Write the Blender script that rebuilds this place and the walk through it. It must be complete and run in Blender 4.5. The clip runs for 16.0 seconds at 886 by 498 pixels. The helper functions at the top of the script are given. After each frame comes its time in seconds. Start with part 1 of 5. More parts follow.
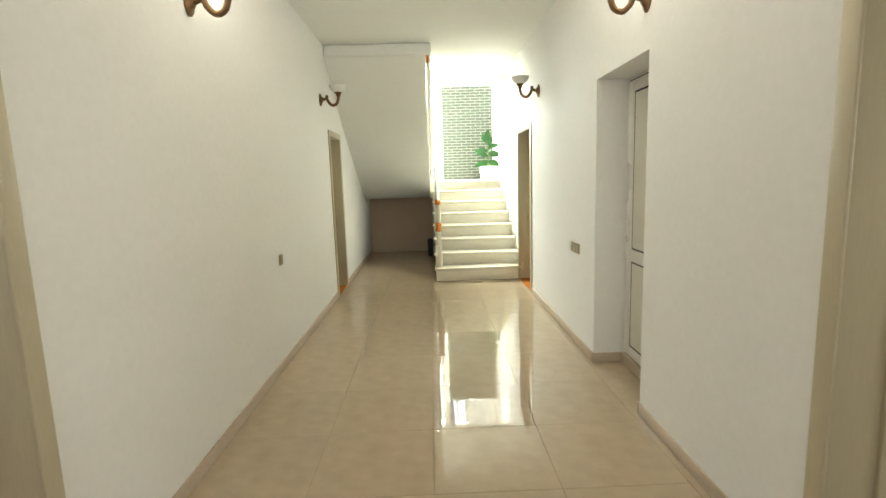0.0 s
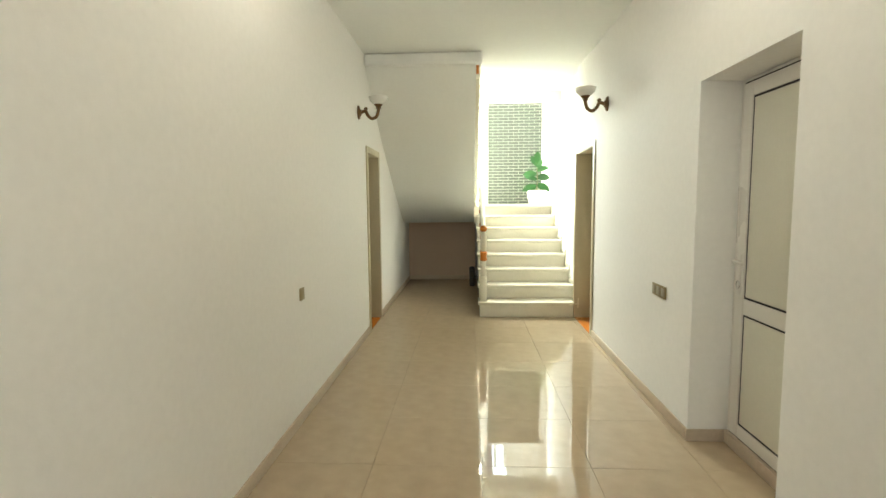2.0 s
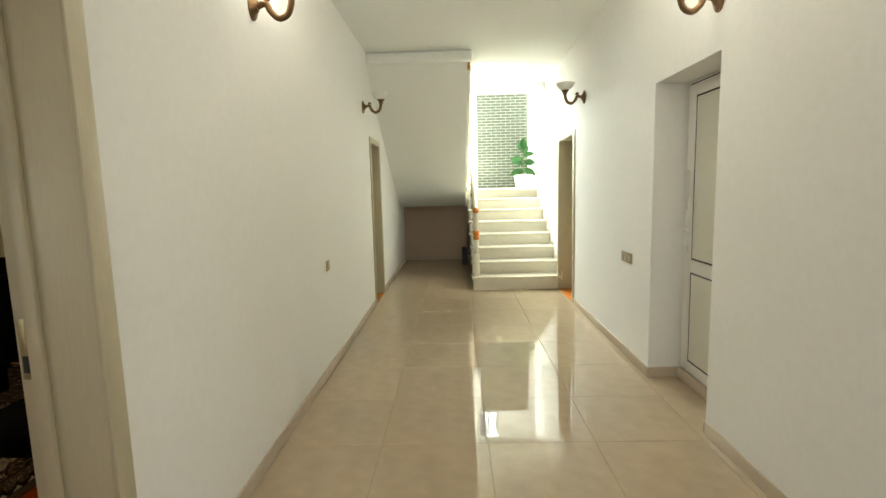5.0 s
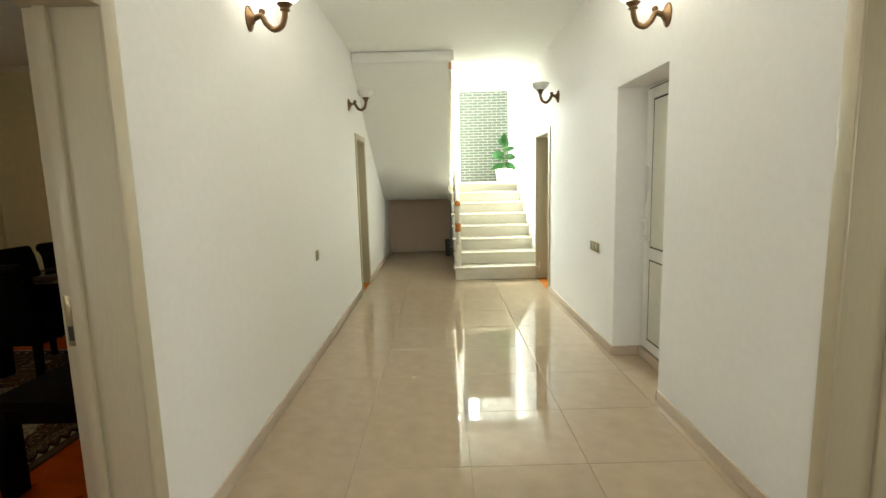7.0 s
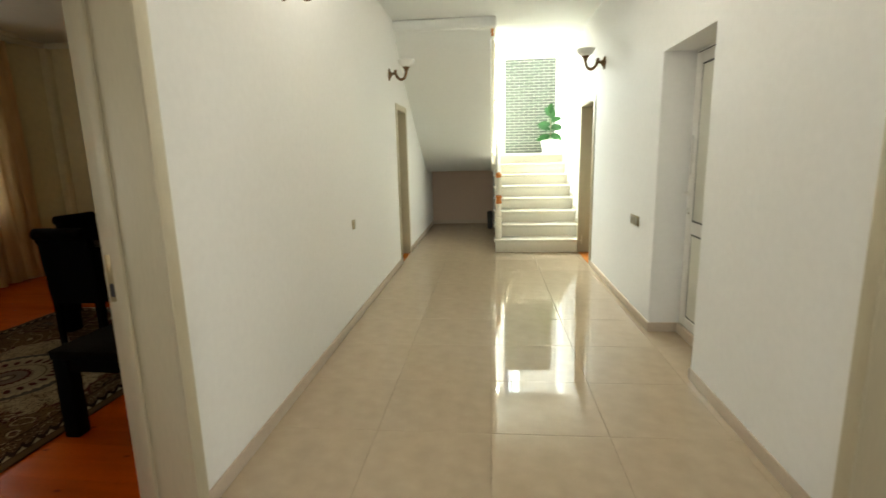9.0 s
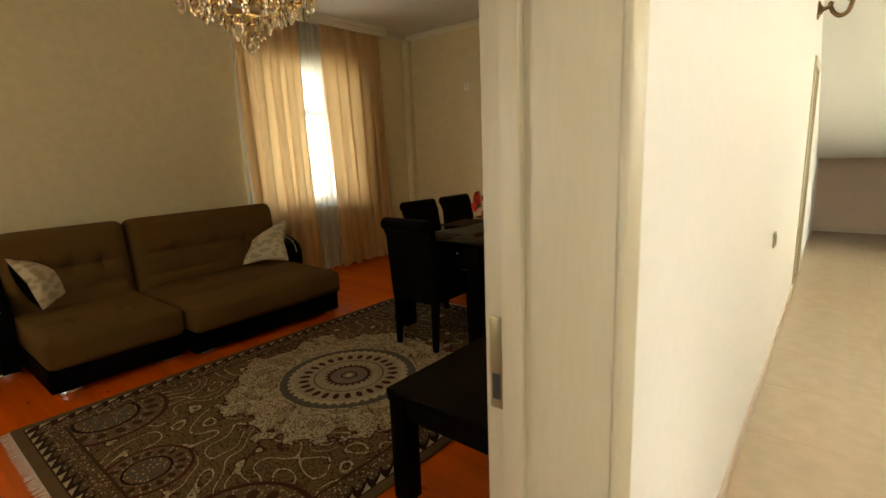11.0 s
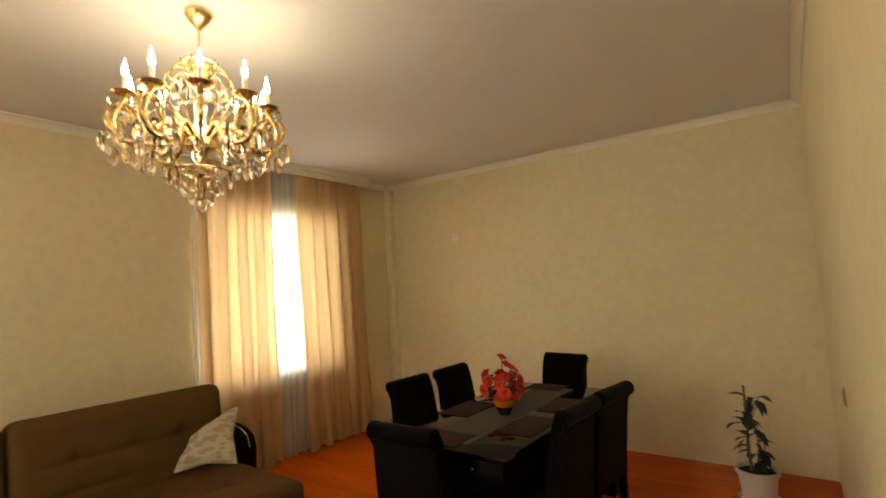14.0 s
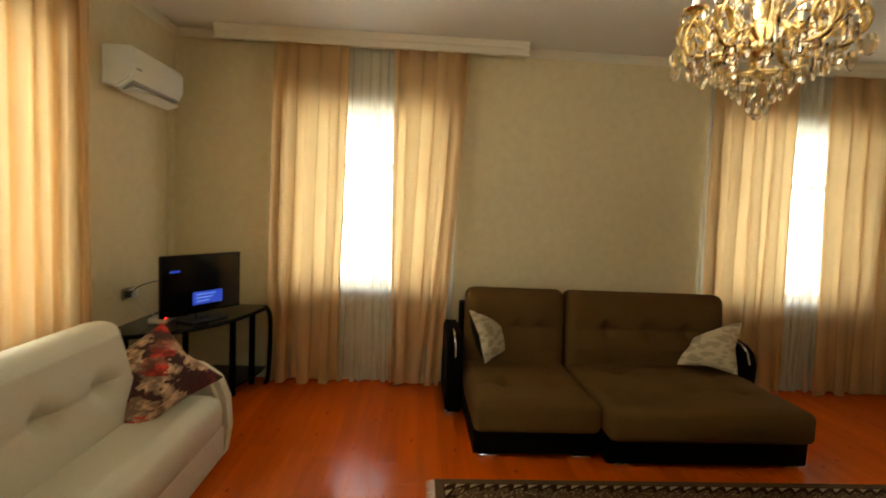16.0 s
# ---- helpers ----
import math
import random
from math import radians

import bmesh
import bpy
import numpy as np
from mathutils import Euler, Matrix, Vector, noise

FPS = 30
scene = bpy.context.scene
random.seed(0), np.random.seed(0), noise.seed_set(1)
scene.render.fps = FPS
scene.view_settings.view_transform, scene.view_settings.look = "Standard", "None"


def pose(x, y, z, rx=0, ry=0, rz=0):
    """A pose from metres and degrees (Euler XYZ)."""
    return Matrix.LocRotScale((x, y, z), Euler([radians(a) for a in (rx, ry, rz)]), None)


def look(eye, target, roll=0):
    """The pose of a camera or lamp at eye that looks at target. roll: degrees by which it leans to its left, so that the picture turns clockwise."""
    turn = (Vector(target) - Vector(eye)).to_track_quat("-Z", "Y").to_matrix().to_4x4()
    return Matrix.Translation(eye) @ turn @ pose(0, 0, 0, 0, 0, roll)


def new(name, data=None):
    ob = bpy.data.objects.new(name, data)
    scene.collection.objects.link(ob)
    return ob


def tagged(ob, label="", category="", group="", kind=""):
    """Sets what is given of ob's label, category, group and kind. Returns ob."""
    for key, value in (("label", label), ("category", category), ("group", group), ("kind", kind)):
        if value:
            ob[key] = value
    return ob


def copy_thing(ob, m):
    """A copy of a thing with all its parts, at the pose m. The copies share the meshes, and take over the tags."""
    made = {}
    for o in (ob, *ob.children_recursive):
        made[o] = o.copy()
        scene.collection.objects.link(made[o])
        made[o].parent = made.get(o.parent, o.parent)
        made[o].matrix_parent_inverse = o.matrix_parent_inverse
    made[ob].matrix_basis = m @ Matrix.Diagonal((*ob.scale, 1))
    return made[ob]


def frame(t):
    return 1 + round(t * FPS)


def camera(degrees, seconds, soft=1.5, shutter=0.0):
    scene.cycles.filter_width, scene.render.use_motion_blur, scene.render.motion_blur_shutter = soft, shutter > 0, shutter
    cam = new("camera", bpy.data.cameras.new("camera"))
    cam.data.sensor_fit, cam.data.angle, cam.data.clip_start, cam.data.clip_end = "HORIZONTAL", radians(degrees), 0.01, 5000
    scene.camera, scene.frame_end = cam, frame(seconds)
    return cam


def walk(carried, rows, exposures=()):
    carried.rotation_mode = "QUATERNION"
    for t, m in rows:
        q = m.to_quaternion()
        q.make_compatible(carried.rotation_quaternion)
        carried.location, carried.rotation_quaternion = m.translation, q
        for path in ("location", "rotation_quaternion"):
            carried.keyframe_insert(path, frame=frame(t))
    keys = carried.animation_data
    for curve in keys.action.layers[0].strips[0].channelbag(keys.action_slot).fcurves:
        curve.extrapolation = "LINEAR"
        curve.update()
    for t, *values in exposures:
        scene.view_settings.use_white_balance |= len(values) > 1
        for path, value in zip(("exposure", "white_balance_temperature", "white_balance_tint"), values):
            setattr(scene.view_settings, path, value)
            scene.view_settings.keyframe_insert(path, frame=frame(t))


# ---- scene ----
cam = camera(83.8, 16.0, shutter=0.25)

PATH = [
    (0, (0.538, 0.798, 1.468), (0.539, 2.777, 1.18), -1.8),
    (0.5, (0.454, 0.984, 1.463), (0.461, 2.964, 1.18), -1.7),
    (1, (0.377, 1.195, 1.452), (0.385, 3.175, 1.17), -1.1),
    (1.5, (0.39, 1.383, 1.456), (0.27, 3.367, 1.229), -0.4),
    (2, (0.427, 1.509, 1.463), (0.282, 3.494, 1.272), -0.5),
    (2.5, (0.427, 1.549, 1.452), (0.307, 3.533, 1.228), -0.7),
    (3, (0.397, 1.482, 1.461), (0.299, 3.467, 1.237), -0.5),
    (3.5, (0.35, 1.286, 1.449), (0.268, 3.27, 1.212), -0.6),
    (5.8, (0.35, 0.68, 1.455), (0.254, 2.661, 1.195), -2.0),
    (6, (0.316, 0.632, 1.466), (0.247, 2.612, 1.189), -2.0),
    (6.5, (0.326, 0.604, 1.457), (0.29, 2.584, 1.18), -1.5),
    (7, (0.392, 0.559, 1.464), (0.355, 2.539, 1.187), -1.5),
    (7.5, (0.514, 0.524, 1.463), (0.455, 2.502, 1.172), -1.1),
    (8, (0.55, 0.526, 1.464), (0.495, 2.504, 1.175), -1.1),
    (8.5, (0.555, 0.531, 1.459), (0.486, 2.508, 1.166), -1.3),
    (9, (0.513, 0.556, 1.446), (0.281, 2.506, 1.065), -1.4),
    (9.5, (0.315, 0.719, 1.427), (-0.332, 2.567, 1.022), -1.9),
    (10, (0.071, 0.938, 1.409), (-0.971, 2.606, 1.042), -1.2),
    (10.2, (-0.019, 1.05, 1.407), (-1.187, 2.631, 1.04), -0.4),
    (12.3, (-1.051, 1.94, 1.422), (-2.34, 3.416, 1.022), -2.8),
    (12.5, (-1.1, 1.986, 1.415), (-2.269, 3.564, 1.038), -2.5),
    (13, (-1.147, 2.016, 1.476), (-2.159, 3.731, 1.288), -0.5),
    (13.5, (-1.156, 2.033, 1.56), (-2.207, 3.734, 1.588), -1.0),
    (14, (-1.124, 2.009, 1.631), (-2.297, 3.622, 1.781), -3.0),
    (14.5, (-1.14, 1.913, 1.646), (-2.637, 3.221, 1.868), -2.9),
    (15, (-1.159, 1.789, 1.64), (-2.973, 2.605, 1.846), -1.5),
    (15.5, (-1.163, 1.692, 1.607), (-3.122, 2.082, 1.707), 0.4),
    (16, (-1.1, 1.639, 1.542), (-3.091, 1.751, 1.392), 2.5),
]
EXPOSURES = [(0, 0.47, 6700, 0), (1.0, 0.51, 6700, 0), (1.5, 0.43, 6800, 0), (2.5, 0.35, 6900, -1), (3.0, 0.26, 7000, -1), (3.7, 0.26, 7000, -1), (6.0, 0.45, 6600, -1), (8.5, 0.5, 6600, -1), (9.0, 0.45, 6600, 0), (9.5, 0.64, 6800, -3), (10.2, 0.55, 7700, 2), (12.3, 2.75, 7150, 5), (13.0, 2.64, 7100, 4), (13.5, 2.56, 7200, 3), (14.0, 2.08, 7350, 8), (14.5, 1.84, 7350, 6), (15.0, 1.47, 7350, 5), (16, 1.54, 7050, 2)]
walk(cam, [(t, look(eye, target, roll)) for t, eye, target, roll in PATH], EXPOSURES)

# ---- plan, metres ----
XL, XR = -0.745, 1.70          # corridor faces where y is 4
XE = -0.985                    # living room, corridor side
XW, YS, YN = -5.50, -0.45, 6.85
CH, RH = 3.06, 2.98            # ceilings
YB = -1.6                      # corridor's rear end
XS = XR + 0.045                # wall beside the stairs
SKEW = math.atan(0.021)        # the corridor turns this much from the living room
YE = 11.25                     # stairwell back wall
HT = 5.6                       # stairwell height

# ---- world and lights ----
world = bpy.data.worlds.new("sky")
scene.world = world
world.use_nodes = True
wn = world.node_tree.nodes
sky = wn.new("ShaderNodeTexSky")
sky.sky_type, sky.sun_disc = "NISHITA", False
sky.sun_elevation, sky.sun_rotation = radians(58), radians(20)
world.node_tree.links.new(sky.outputs[0], wn["Background"].inputs[0])
wn["Background"].inputs[1].default_value = 0.11

sun_data = bpy.data.lights.new("sun", "SUN")
sun_data.energy, sun_data.angle, sun_data.color = 3.0, radians(0.5), (1.0, 0.95, 0.88)
sun = new("sun", sun_data)
sun.rotation_euler = Euler((radians(32), 0, radians(160)))


def area(name, eye, target, w, h, watts, colour):
    data = bpy.data.lights.new(name, "AREA")
    data.shape, data.size, data.size_y, data.energy, data.color = "RECTANGLE", w, h, watts, colour
    ob = new(name, data)
    ob.matrix_world = look(eye, target)
    return ob


def bulb_light(name, at, watts, colour, radius=0.04):
    data = bpy.data.lights.new(name, "POINT")
    data.energy, data.color, data.shadow_soft_size = watts, colour, radius
    ob = new(name, data)
    ob.location = at
    return ob


DAY = (1.0, 0.98, 0.95)
area("daylight_west_1", (XW - 0.30, 1.2, 1.62), (0, 1.2, 1.5), 1.3, 1.55, 13.5, DAY)
area("daylight_west_2", (XW - 0.30, 5.1, 1.62), (0, 5.1, 1.5), 1.4, 1.55, 12.5, DAY)
area("daylight_south", (-3.14, YS - 0.30, 1.62), (-3.14, 3, 1.5), 1.5, 1.55, 23, DAY)
area("daylight_stair", (-0.1, YE + 0.25, 3.72), (0.2, 5.5, 0.6), 1.2, 1.7, 540, (0.95, 1.0, 0.98))
area("daylight_stair_high", (0.91, YE + 0.22, 3.98), (1.1, 7.0, 0.4), 0.42, 0.9, 18, (0.74, 0.92, 1.0))
# added fill from the unseen corridor end, brightens surfaces facing it
area("daylight_rear", (0.45, YB - 0.2, 1.5), (0.45, 5, 1.3), 1.6, 1.9, 15, (1.0, 0.96, 0.94))
# added fill lamp out of view, lights the kitchen and its doorway
area("daylight_kitchen", (4.9, 1.0, 1.7), (0, 1.6, 1.3), 1.4, 1.2, 20, DAY)
bulb_light("chandelier_glow", (-3.325, 3.175, 2.50), 3.3, (1.0, 0.88, 0.78), 0.3)
bulb_light("sconce_glow_1", (XL + 0.21, 3.52, 2.56), 16, (1.0, 0.925, 0.85), 0.05)
bulb_light("sconce_glow_2", (XR - 0.21, 3.64, 2.56), 16, (1.0, 0.925, 0.85), 0.05)


# ---- materials ----
def mat(name, colour, rough=0.5, metal=0.0, vary=0.06, scale=6.0, bump=0.0, bump_scale=120.0, coat=0.0, island=0.0, stretch=None, spec=0.5):
    """A principled surface with large and fine variation and a fine relief."""
    m = bpy.data.materials.new(name)
    m.use_nodes = True
    nt = m.node_tree
    p = nt.nodes["Principled BSDF"]
    p.inputs["Roughness"].default_value, p.inputs["Metallic"].default_value = rough, metal
    p.inputs["Coat Weight"].default_value, p.inputs["Coat Roughness"].default_value = coat, 0.08
    p.inputs["Specular IOR Level"].default_value = spec
    tc = nt.nodes.new("ShaderNodeTexCoord")
    mp = nt.nodes.new("ShaderNodeMapping")
    if stretch:
        mp.inputs["Scale"].default_value = stretch
    nt.links.new(tc.outputs["Object"], mp.inputs[0])
    a, b = nt.nodes.new("ShaderNodeTexNoise"), nt.nodes.new("ShaderNodeTexNoise")
    a.inputs["Scale"].default_value, b.inputs["Scale"].default_value = scale / 4, scale * 8
    a.inputs["Detail"].default_value, b.inputs["Detail"].default_value = 4, 3
    for n in (a, b):
        nt.links.new(mp.outputs[0], n.inputs["Vector"])
    add = nt.nodes.new("ShaderNodeMath")
    add.operation = "ADD"
    nt.links.new(a.outputs[0], add.inputs[0])
    nt.links.new(b.outputs[0], add.inputs[1])
    src = add.outputs[0]
    if island:
        oi = nt.nodes.new("ShaderNodeObjectInfo")
        ma = nt.nodes.new("ShaderNodeMath")
        ma.operation = "MULTIPLY_ADD"
        ma.inputs[1].default_value = island
        nt.links.new(oi.outputs["Random"], ma.inputs[0])
        nt.links.new(src, ma.inputs[2])
        src = ma.outputs[0]
    ramp = nt.nodes.new("ShaderNodeMapRange")
    ramp.inputs["From Min"].default_value, ramp.inputs["From Max"].default_value = 0.6, 1.4 + island
    ramp.inputs["To Min"].default_value, ramp.inputs["To Max"].default_value = 1 - vary, 1 + vary
    nt.links.new(src, ramp.inputs[0])
    hsv = nt.nodes.new("ShaderNodeHueSaturation")
    hsv.inputs["Color"].default_value = (*colour, 1)
    nt.links.new(ramp.outputs[0], hsv.inputs["Value"])
    nt.links.new(hsv.outputs[0], p.inputs["Base Color"])
    rr = nt.nodes.new("ShaderNodeMapRange")
    rr.inputs["From Min"].default_value, rr.inputs["From Max"].default_value = 0.3, 0.7
    rr.inputs["To Min"].default_value, rr.inputs["To Max"].default_value = rough * 0.85, min(1, rough * 1.15)
    nt.links.new(a.outputs[0], rr.inputs[0])
    nt.links.new(rr.outputs[0], p.inputs["Roughness"])
    if bump:
        c = nt.nodes.new("ShaderNodeTexNoise")
        c.inputs["Scale"].default_value, c.inputs["Detail"].default_value = bump_scale, 3
        nt.links.new(mp.outputs[0], c.inputs["Vector"])
        bu = nt.nodes.new("ShaderNodeBump")
        bu.inputs["Strength"].default_value, bu.inputs["Distance"].default_value = bump, 0.004
        nt.links.new(c.outputs[0], bu.inputs["Height"])
        nt.links.new(bu.outputs[0], p.inputs["Normal"])
    return m


def glow(name, colour, strength):
    m = bpy.data.materials.new(name)
    m.use_nodes = True
    p = m.node_tree.nodes["Principled BSDF"]
    p.inputs["Base Color"].default_value = (*colour, 1)
    p.inputs["Emission Color"].default_value = (*colour, 1)
    p.inputs["Emission Strength"].default_value = strength
    return m


def clear_glass(name, tint=(1, 1, 1), rough=0.0, ior=1.45):
    m = bpy.data.materials.new(name)
    m.use_nodes = True
    p = m.node_tree.nodes["Principled BSDF"]
    p.inputs["Base Color"].default_value = (*tint, 1)
    p.inputs["Transmission Weight"].default_value, p.inputs["Roughness"].default_value, p.inputs["IOR"].default_value = 1.0, rough, ior
    return m


def cloth_through(name, colour, through_share, open_share, passed=None):
    """Curtain cloth: part reflects, part lets light through, part is open weave."""
    m = bpy.data.materials.new(name)
    m.use_nodes = True
    nt = m.node_tree
    out = nt.nodes["Material Output"]
    nt.nodes.remove(nt.nodes["Principled BSDF"])
    d, t, o = nt.nodes.new("ShaderNodeBsdfDiffuse"), nt.nodes.new("ShaderNodeBsdfTranslucent"), nt.nodes.new("ShaderNodeBsdfTransparent")
    tc, no = nt.nodes.new("ShaderNodeTexCoord"), nt.nodes.new("ShaderNodeTexNoise")
    no.inputs["Scale"].default_value = 5
    nt.links.new(tc.outputs["Object"], no.inputs["Vector"])
    hsv = nt.nodes.new("ShaderNodeHueSaturation")
    hsv.inputs["Color"].default_value = (*colour, 1)
    mr = nt.nodes.new("ShaderNodeMapRange")
    mr.inputs["To Min"].default_value, mr.inputs["To Max"].default_value = 0.9, 1.1
    nt.links.new(no.outputs[0], mr.inputs[0])
    nt.links.new(mr.outputs[0], hsv.inputs["Value"])
    nt.links.new(hsv.outputs[0], d.inputs["Color"])
    if passed:
        t.inputs["Color"].default_value = (*passed, 1)
    else:
        nt.links.new(hsv.outputs[0], t.inputs["Color"])
    a, b = nt.nodes.new("ShaderNodeMixShader"), nt.nodes.new("ShaderNodeMixShader")
    a.inputs[0].default_value, b.inputs[0].default_value = through_share, open_share
    nt.links.new(d.outputs[0], a.inputs[1])
    nt.links.new(t.outputs[0], a.inputs[2])
    nt.links.new(a.outputs[0], b.inputs[1])
    nt.links.new(o.outputs[0], b.inputs[2])
    nt.links.new(b.outputs[0], out.inputs["Surface"])
    return m


WHITE_WALL = mat("white_wall_paint", (0.89, 0.87, 0.84), 0.75, vary=0.03, scale=3, bump=0.12, bump_scale=90)
CREAM_WALL = mat("cream_wallpaper", (0.72, 0.615, 0.38), 0.7, vary=0.075, scale=1.8, bump=0.05, bump_scale=160)
WHITE_CEIL = mat("white_ceiling_paint", (0.90, 0.90, 0.86), 0.85, vary=0.02, scale=3, bump=0.05)
ROOM_CEIL = mat("ceiling_cream", (0.73, 0.70, 0.63), 0.8, vary=0.03, scale=2)
MOULDING = mat("white_moulding", (0.76, 0.70, 0.56), 0.55, vary=0.03)
# brownish tone carries the shade below the stairs
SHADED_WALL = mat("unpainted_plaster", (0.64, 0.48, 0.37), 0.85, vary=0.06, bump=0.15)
TILE = mat("beige_porcelain", (0.50, 0.39, 0.268), 0.012, vary=0.13, scale=1.1, island=0.12)
GROUT = mat("tile_grout", (0.33, 0.26, 0.19), 0.9)
SKIRT_TILE = mat("beige_skirting_tile", (0.58, 0.47, 0.36), 0.45, vary=0.08)
STAIR_STONE = mat("cream_marble", (0.85, 0.80, 0.67), 0.22, vary=0.04, scale=5)
DOOR_PAINT = mat("cream_door_lacquer", (0.54, 0.47, 0.33), 0.4, vary=0.06, scale=14, stretch=(1, 1, 0.15))
PVC = mat("white_pvc", (0.80, 0.77, 0.72), 0.3, vary=0.02)
GASKET = mat("black_gasket", (0.03, 0.03, 0.03), 0.6)
FROST = mat("frosted_panel", (0.76, 0.74, 0.64), 0.35, vary=0.03)
CHROME = mat("chrome", (0.75, 0.75, 0.75), 0.18, 1.0, vary=0.02)
BRONZE = mat("aged_bronze", (0.17, 0.10, 0.05), 0.38, 1.0, vary=0.25, scale=30)
OPAL = mat("opal_glass", (0.85, 0.83, 0.78), 0.25, vary=0.02)
OPAL_LIT = glow("lit_opal_glass", (1.0, 0.95, 0.88), 5.0)
PLATE = mat("champagne_switch", (0.34, 0.27, 0.15), 0.35, 0.6, vary=0.05)
ROCKER = mat("pale_rocker", (0.36, 0.31, 0.24), 0.3)
ORANGE_WOOD = mat("varnished_orange_wood", (0.62, 0.20, 0.03), 0.25, vary=0.12, scale=20)
BRICK = mat("grey_green_brick", (0.060, 0.068, 0.054), 0.7, vary=0.25, scale=20, bump=0.4, bump_scale=60, island=0.5)
MORTAR = mat("pale_mortar", (0.34, 0.35, 0.30), 0.9, bump=0.3)
FLOORWOOD = mat("varnished_pine_board", (0.53, 0.080, 0.0035), 0.2, vary=0.36, scale=9, island=0.28, stretch=(0.5, 6, 1), coat=0.03, spec=0.2)


def knotted(m):
    """Adds small dark knots to a board material."""
    nt = m.node_tree
    p = nt.nodes["Principled BSDF"]
    src = p.inputs["Base Color"].links[0].from_socket
    tc, mp, vo, ra, mx = (nt.nodes.new(q) for q in ("ShaderNodeTexCoord", "ShaderNodeMapping", "ShaderNodeTexVoronoi", "ShaderNodeMapRange", "ShaderNodeMix"))
    mp.inputs["Scale"].default_value = (1.7, 3.2, 1)
    vo.voronoi_dimensions = "2D"
    vo.inputs["Scale"].default_value = 1.05
    nt.links.new(tc.outputs["Object"], mp.inputs["Vector"])
    nt.links.new(mp.outputs[0], vo.inputs["Vector"])
    nt.links.new(vo.outputs["Distance"], ra.inputs["Value"])
    ra.inputs["From Min"].default_value, ra.inputs["From Max"].default_value = 0.012, 0.045
    ra.inputs["To Min"].default_value, ra.inputs["To Max"].default_value = 0.75, 0.0
    mx.data_type = "RGBA"
    nt.links.new(ra.outputs[0], mx.inputs[0])
    nt.links.new(src, mx.inputs[6])
    mx.inputs[7].default_value = (0.12, 0.018, 0.003, 1)
    nt.links.new(mx.outputs[2], p.inputs["Base Color"])


knotted(FLOORWOOD)
BLACK_GLOSS = mat("black_lacquer", (0.003, 0.0024, 0.0024), 0.06, spec=0.28, vary=0.1)
BLACK_WOOD = mat("black_stained_wood", (0.002, 0.0016, 0.0016), 0.5, vary=0.2, spec=0.06)
BLACK_LEATHER = mat("black_leather", (0.002, 0.0016, 0.0016), 0.6, spec=0.06, vary=0.2, bump=0.35, bump_scale=220)
DARK_CLOTH = mat("dark_brown_table_cloth", (0.007, 0.0045, 0.002), 0.95, spec=0.06, vary=0.15, bump=0.3, bump_scale=500)
BROWN_CORD = mat("brown_sofa_fabric", (0.118, 0.063, 0.020), 0.95, spec=0.06, vary=0.14, scale=14, bump=0.6, bump_scale=420)
CREAM_SOFA = mat("cream_upholstery", (0.60, 0.55, 0.41), 0.7, vary=0.04, scale=8, bump=0.15, bump_scale=260)
GOLD = mat("polished_gold", (0.82, 0.62, 0.28), 0.24, 1.0, vary=0.06)
CRYSTAL = clear_glass("crystal", (0.84, 0.74, 0.56), 0.06, 1.52)
CANDLE = mat("ivory_candle_sleeve", (0.85, 0.8, 0.65), 0.4)
BULB = glow("lit_bulb", (1.0, 0.88, 0.72), 22.0)
WINDOW_GLASS = clear_glass("window_glass", (1, 1, 1), 0.0, 1.01)
CURTAIN = cloth_through("beige_satin_curtain", (0.71, 0.46, 0.24), 0.38, 0.0, (0.76, 0.57, 0.31))
SHEER = cloth_through("white_voile", (0.86, 0.88, 0.84), 0.5, 0.45)
POT_WHITE = mat("white_plastic_pot", (0.74, 0.72, 0.64), 0.4, vary=0.04)
SOIL = mat("potting_soil", (0.035, 0.022, 0.014), 0.95, vary=0.3, scale=60, bump=0.8)
LEAF = mat("green_leaf", (0.012, 0.058, 0.010), 0.5, spec=0.2, vary=0.3, scale=20, island=0.3)
LEAF_DARK = mat("dark_green_leaf", (0.013, 0.034, 0.013), 0.4, vary=0.3, scale=20, island=0.3)
STEM = mat("plant_stem", (0.12, 0.10, 0.05), 0.7, vary=0.2)
PETAL = mat("coral_petal", (0.66, 0.06, 0.035), 0.75, spec=0.15, vary=0.2, scale=40)
VASE_RED = mat("red_glazed_vase", (0.45, 0.05, 0.015), 0.12, vary=0.25, scale=25)
YELLOW = mat("yellow_glaze", (0.55, 0.14, 0.015), 0.15, vary=0.15)
MAT_BROWN = mat("brown_placemat", (0.045, 0.024, 0.013), 0.9, spec=0.12, vary=0.15, bump=0.4, bump_scale=500)
MAT_GREY = mat("grey_woven_runner", (0.085, 0.078, 0.062), 0.9, spec=0.1, vary=0.15, bump=0.4, bump_scale=500)
PAPER = mat("white_card", (0.80, 0.77, 0.72), 0.6, vary=0.02)
NAVY = mat("navy_box_card", (0.010, 0.017, 0.055), 0.4, vary=0.1)
RED_CARD = mat("red_card", (0.45, 0.04, 0.03), 0.5)
GREY_CARD = mat("grey_magazine_cover", (0.35, 0.33, 0.33), 0.3, vary=0.3, scale=20)
AC_WHITE = mat("white_appliance_plastic", (0.78, 0.77, 0.70), 0.35, vary=0.02)
DARK_SLOT = mat("dark_plastic", (0.04, 0.038, 0.035), 0.45)
SCREEN = mat("tv_screen_glass", (0.008, 0.009, 0.012), 0.08, vary=0.02)
BLUE_GLOW = glow("blue_menu_glow", (0.02, 0.06, 0.55), 0.25)
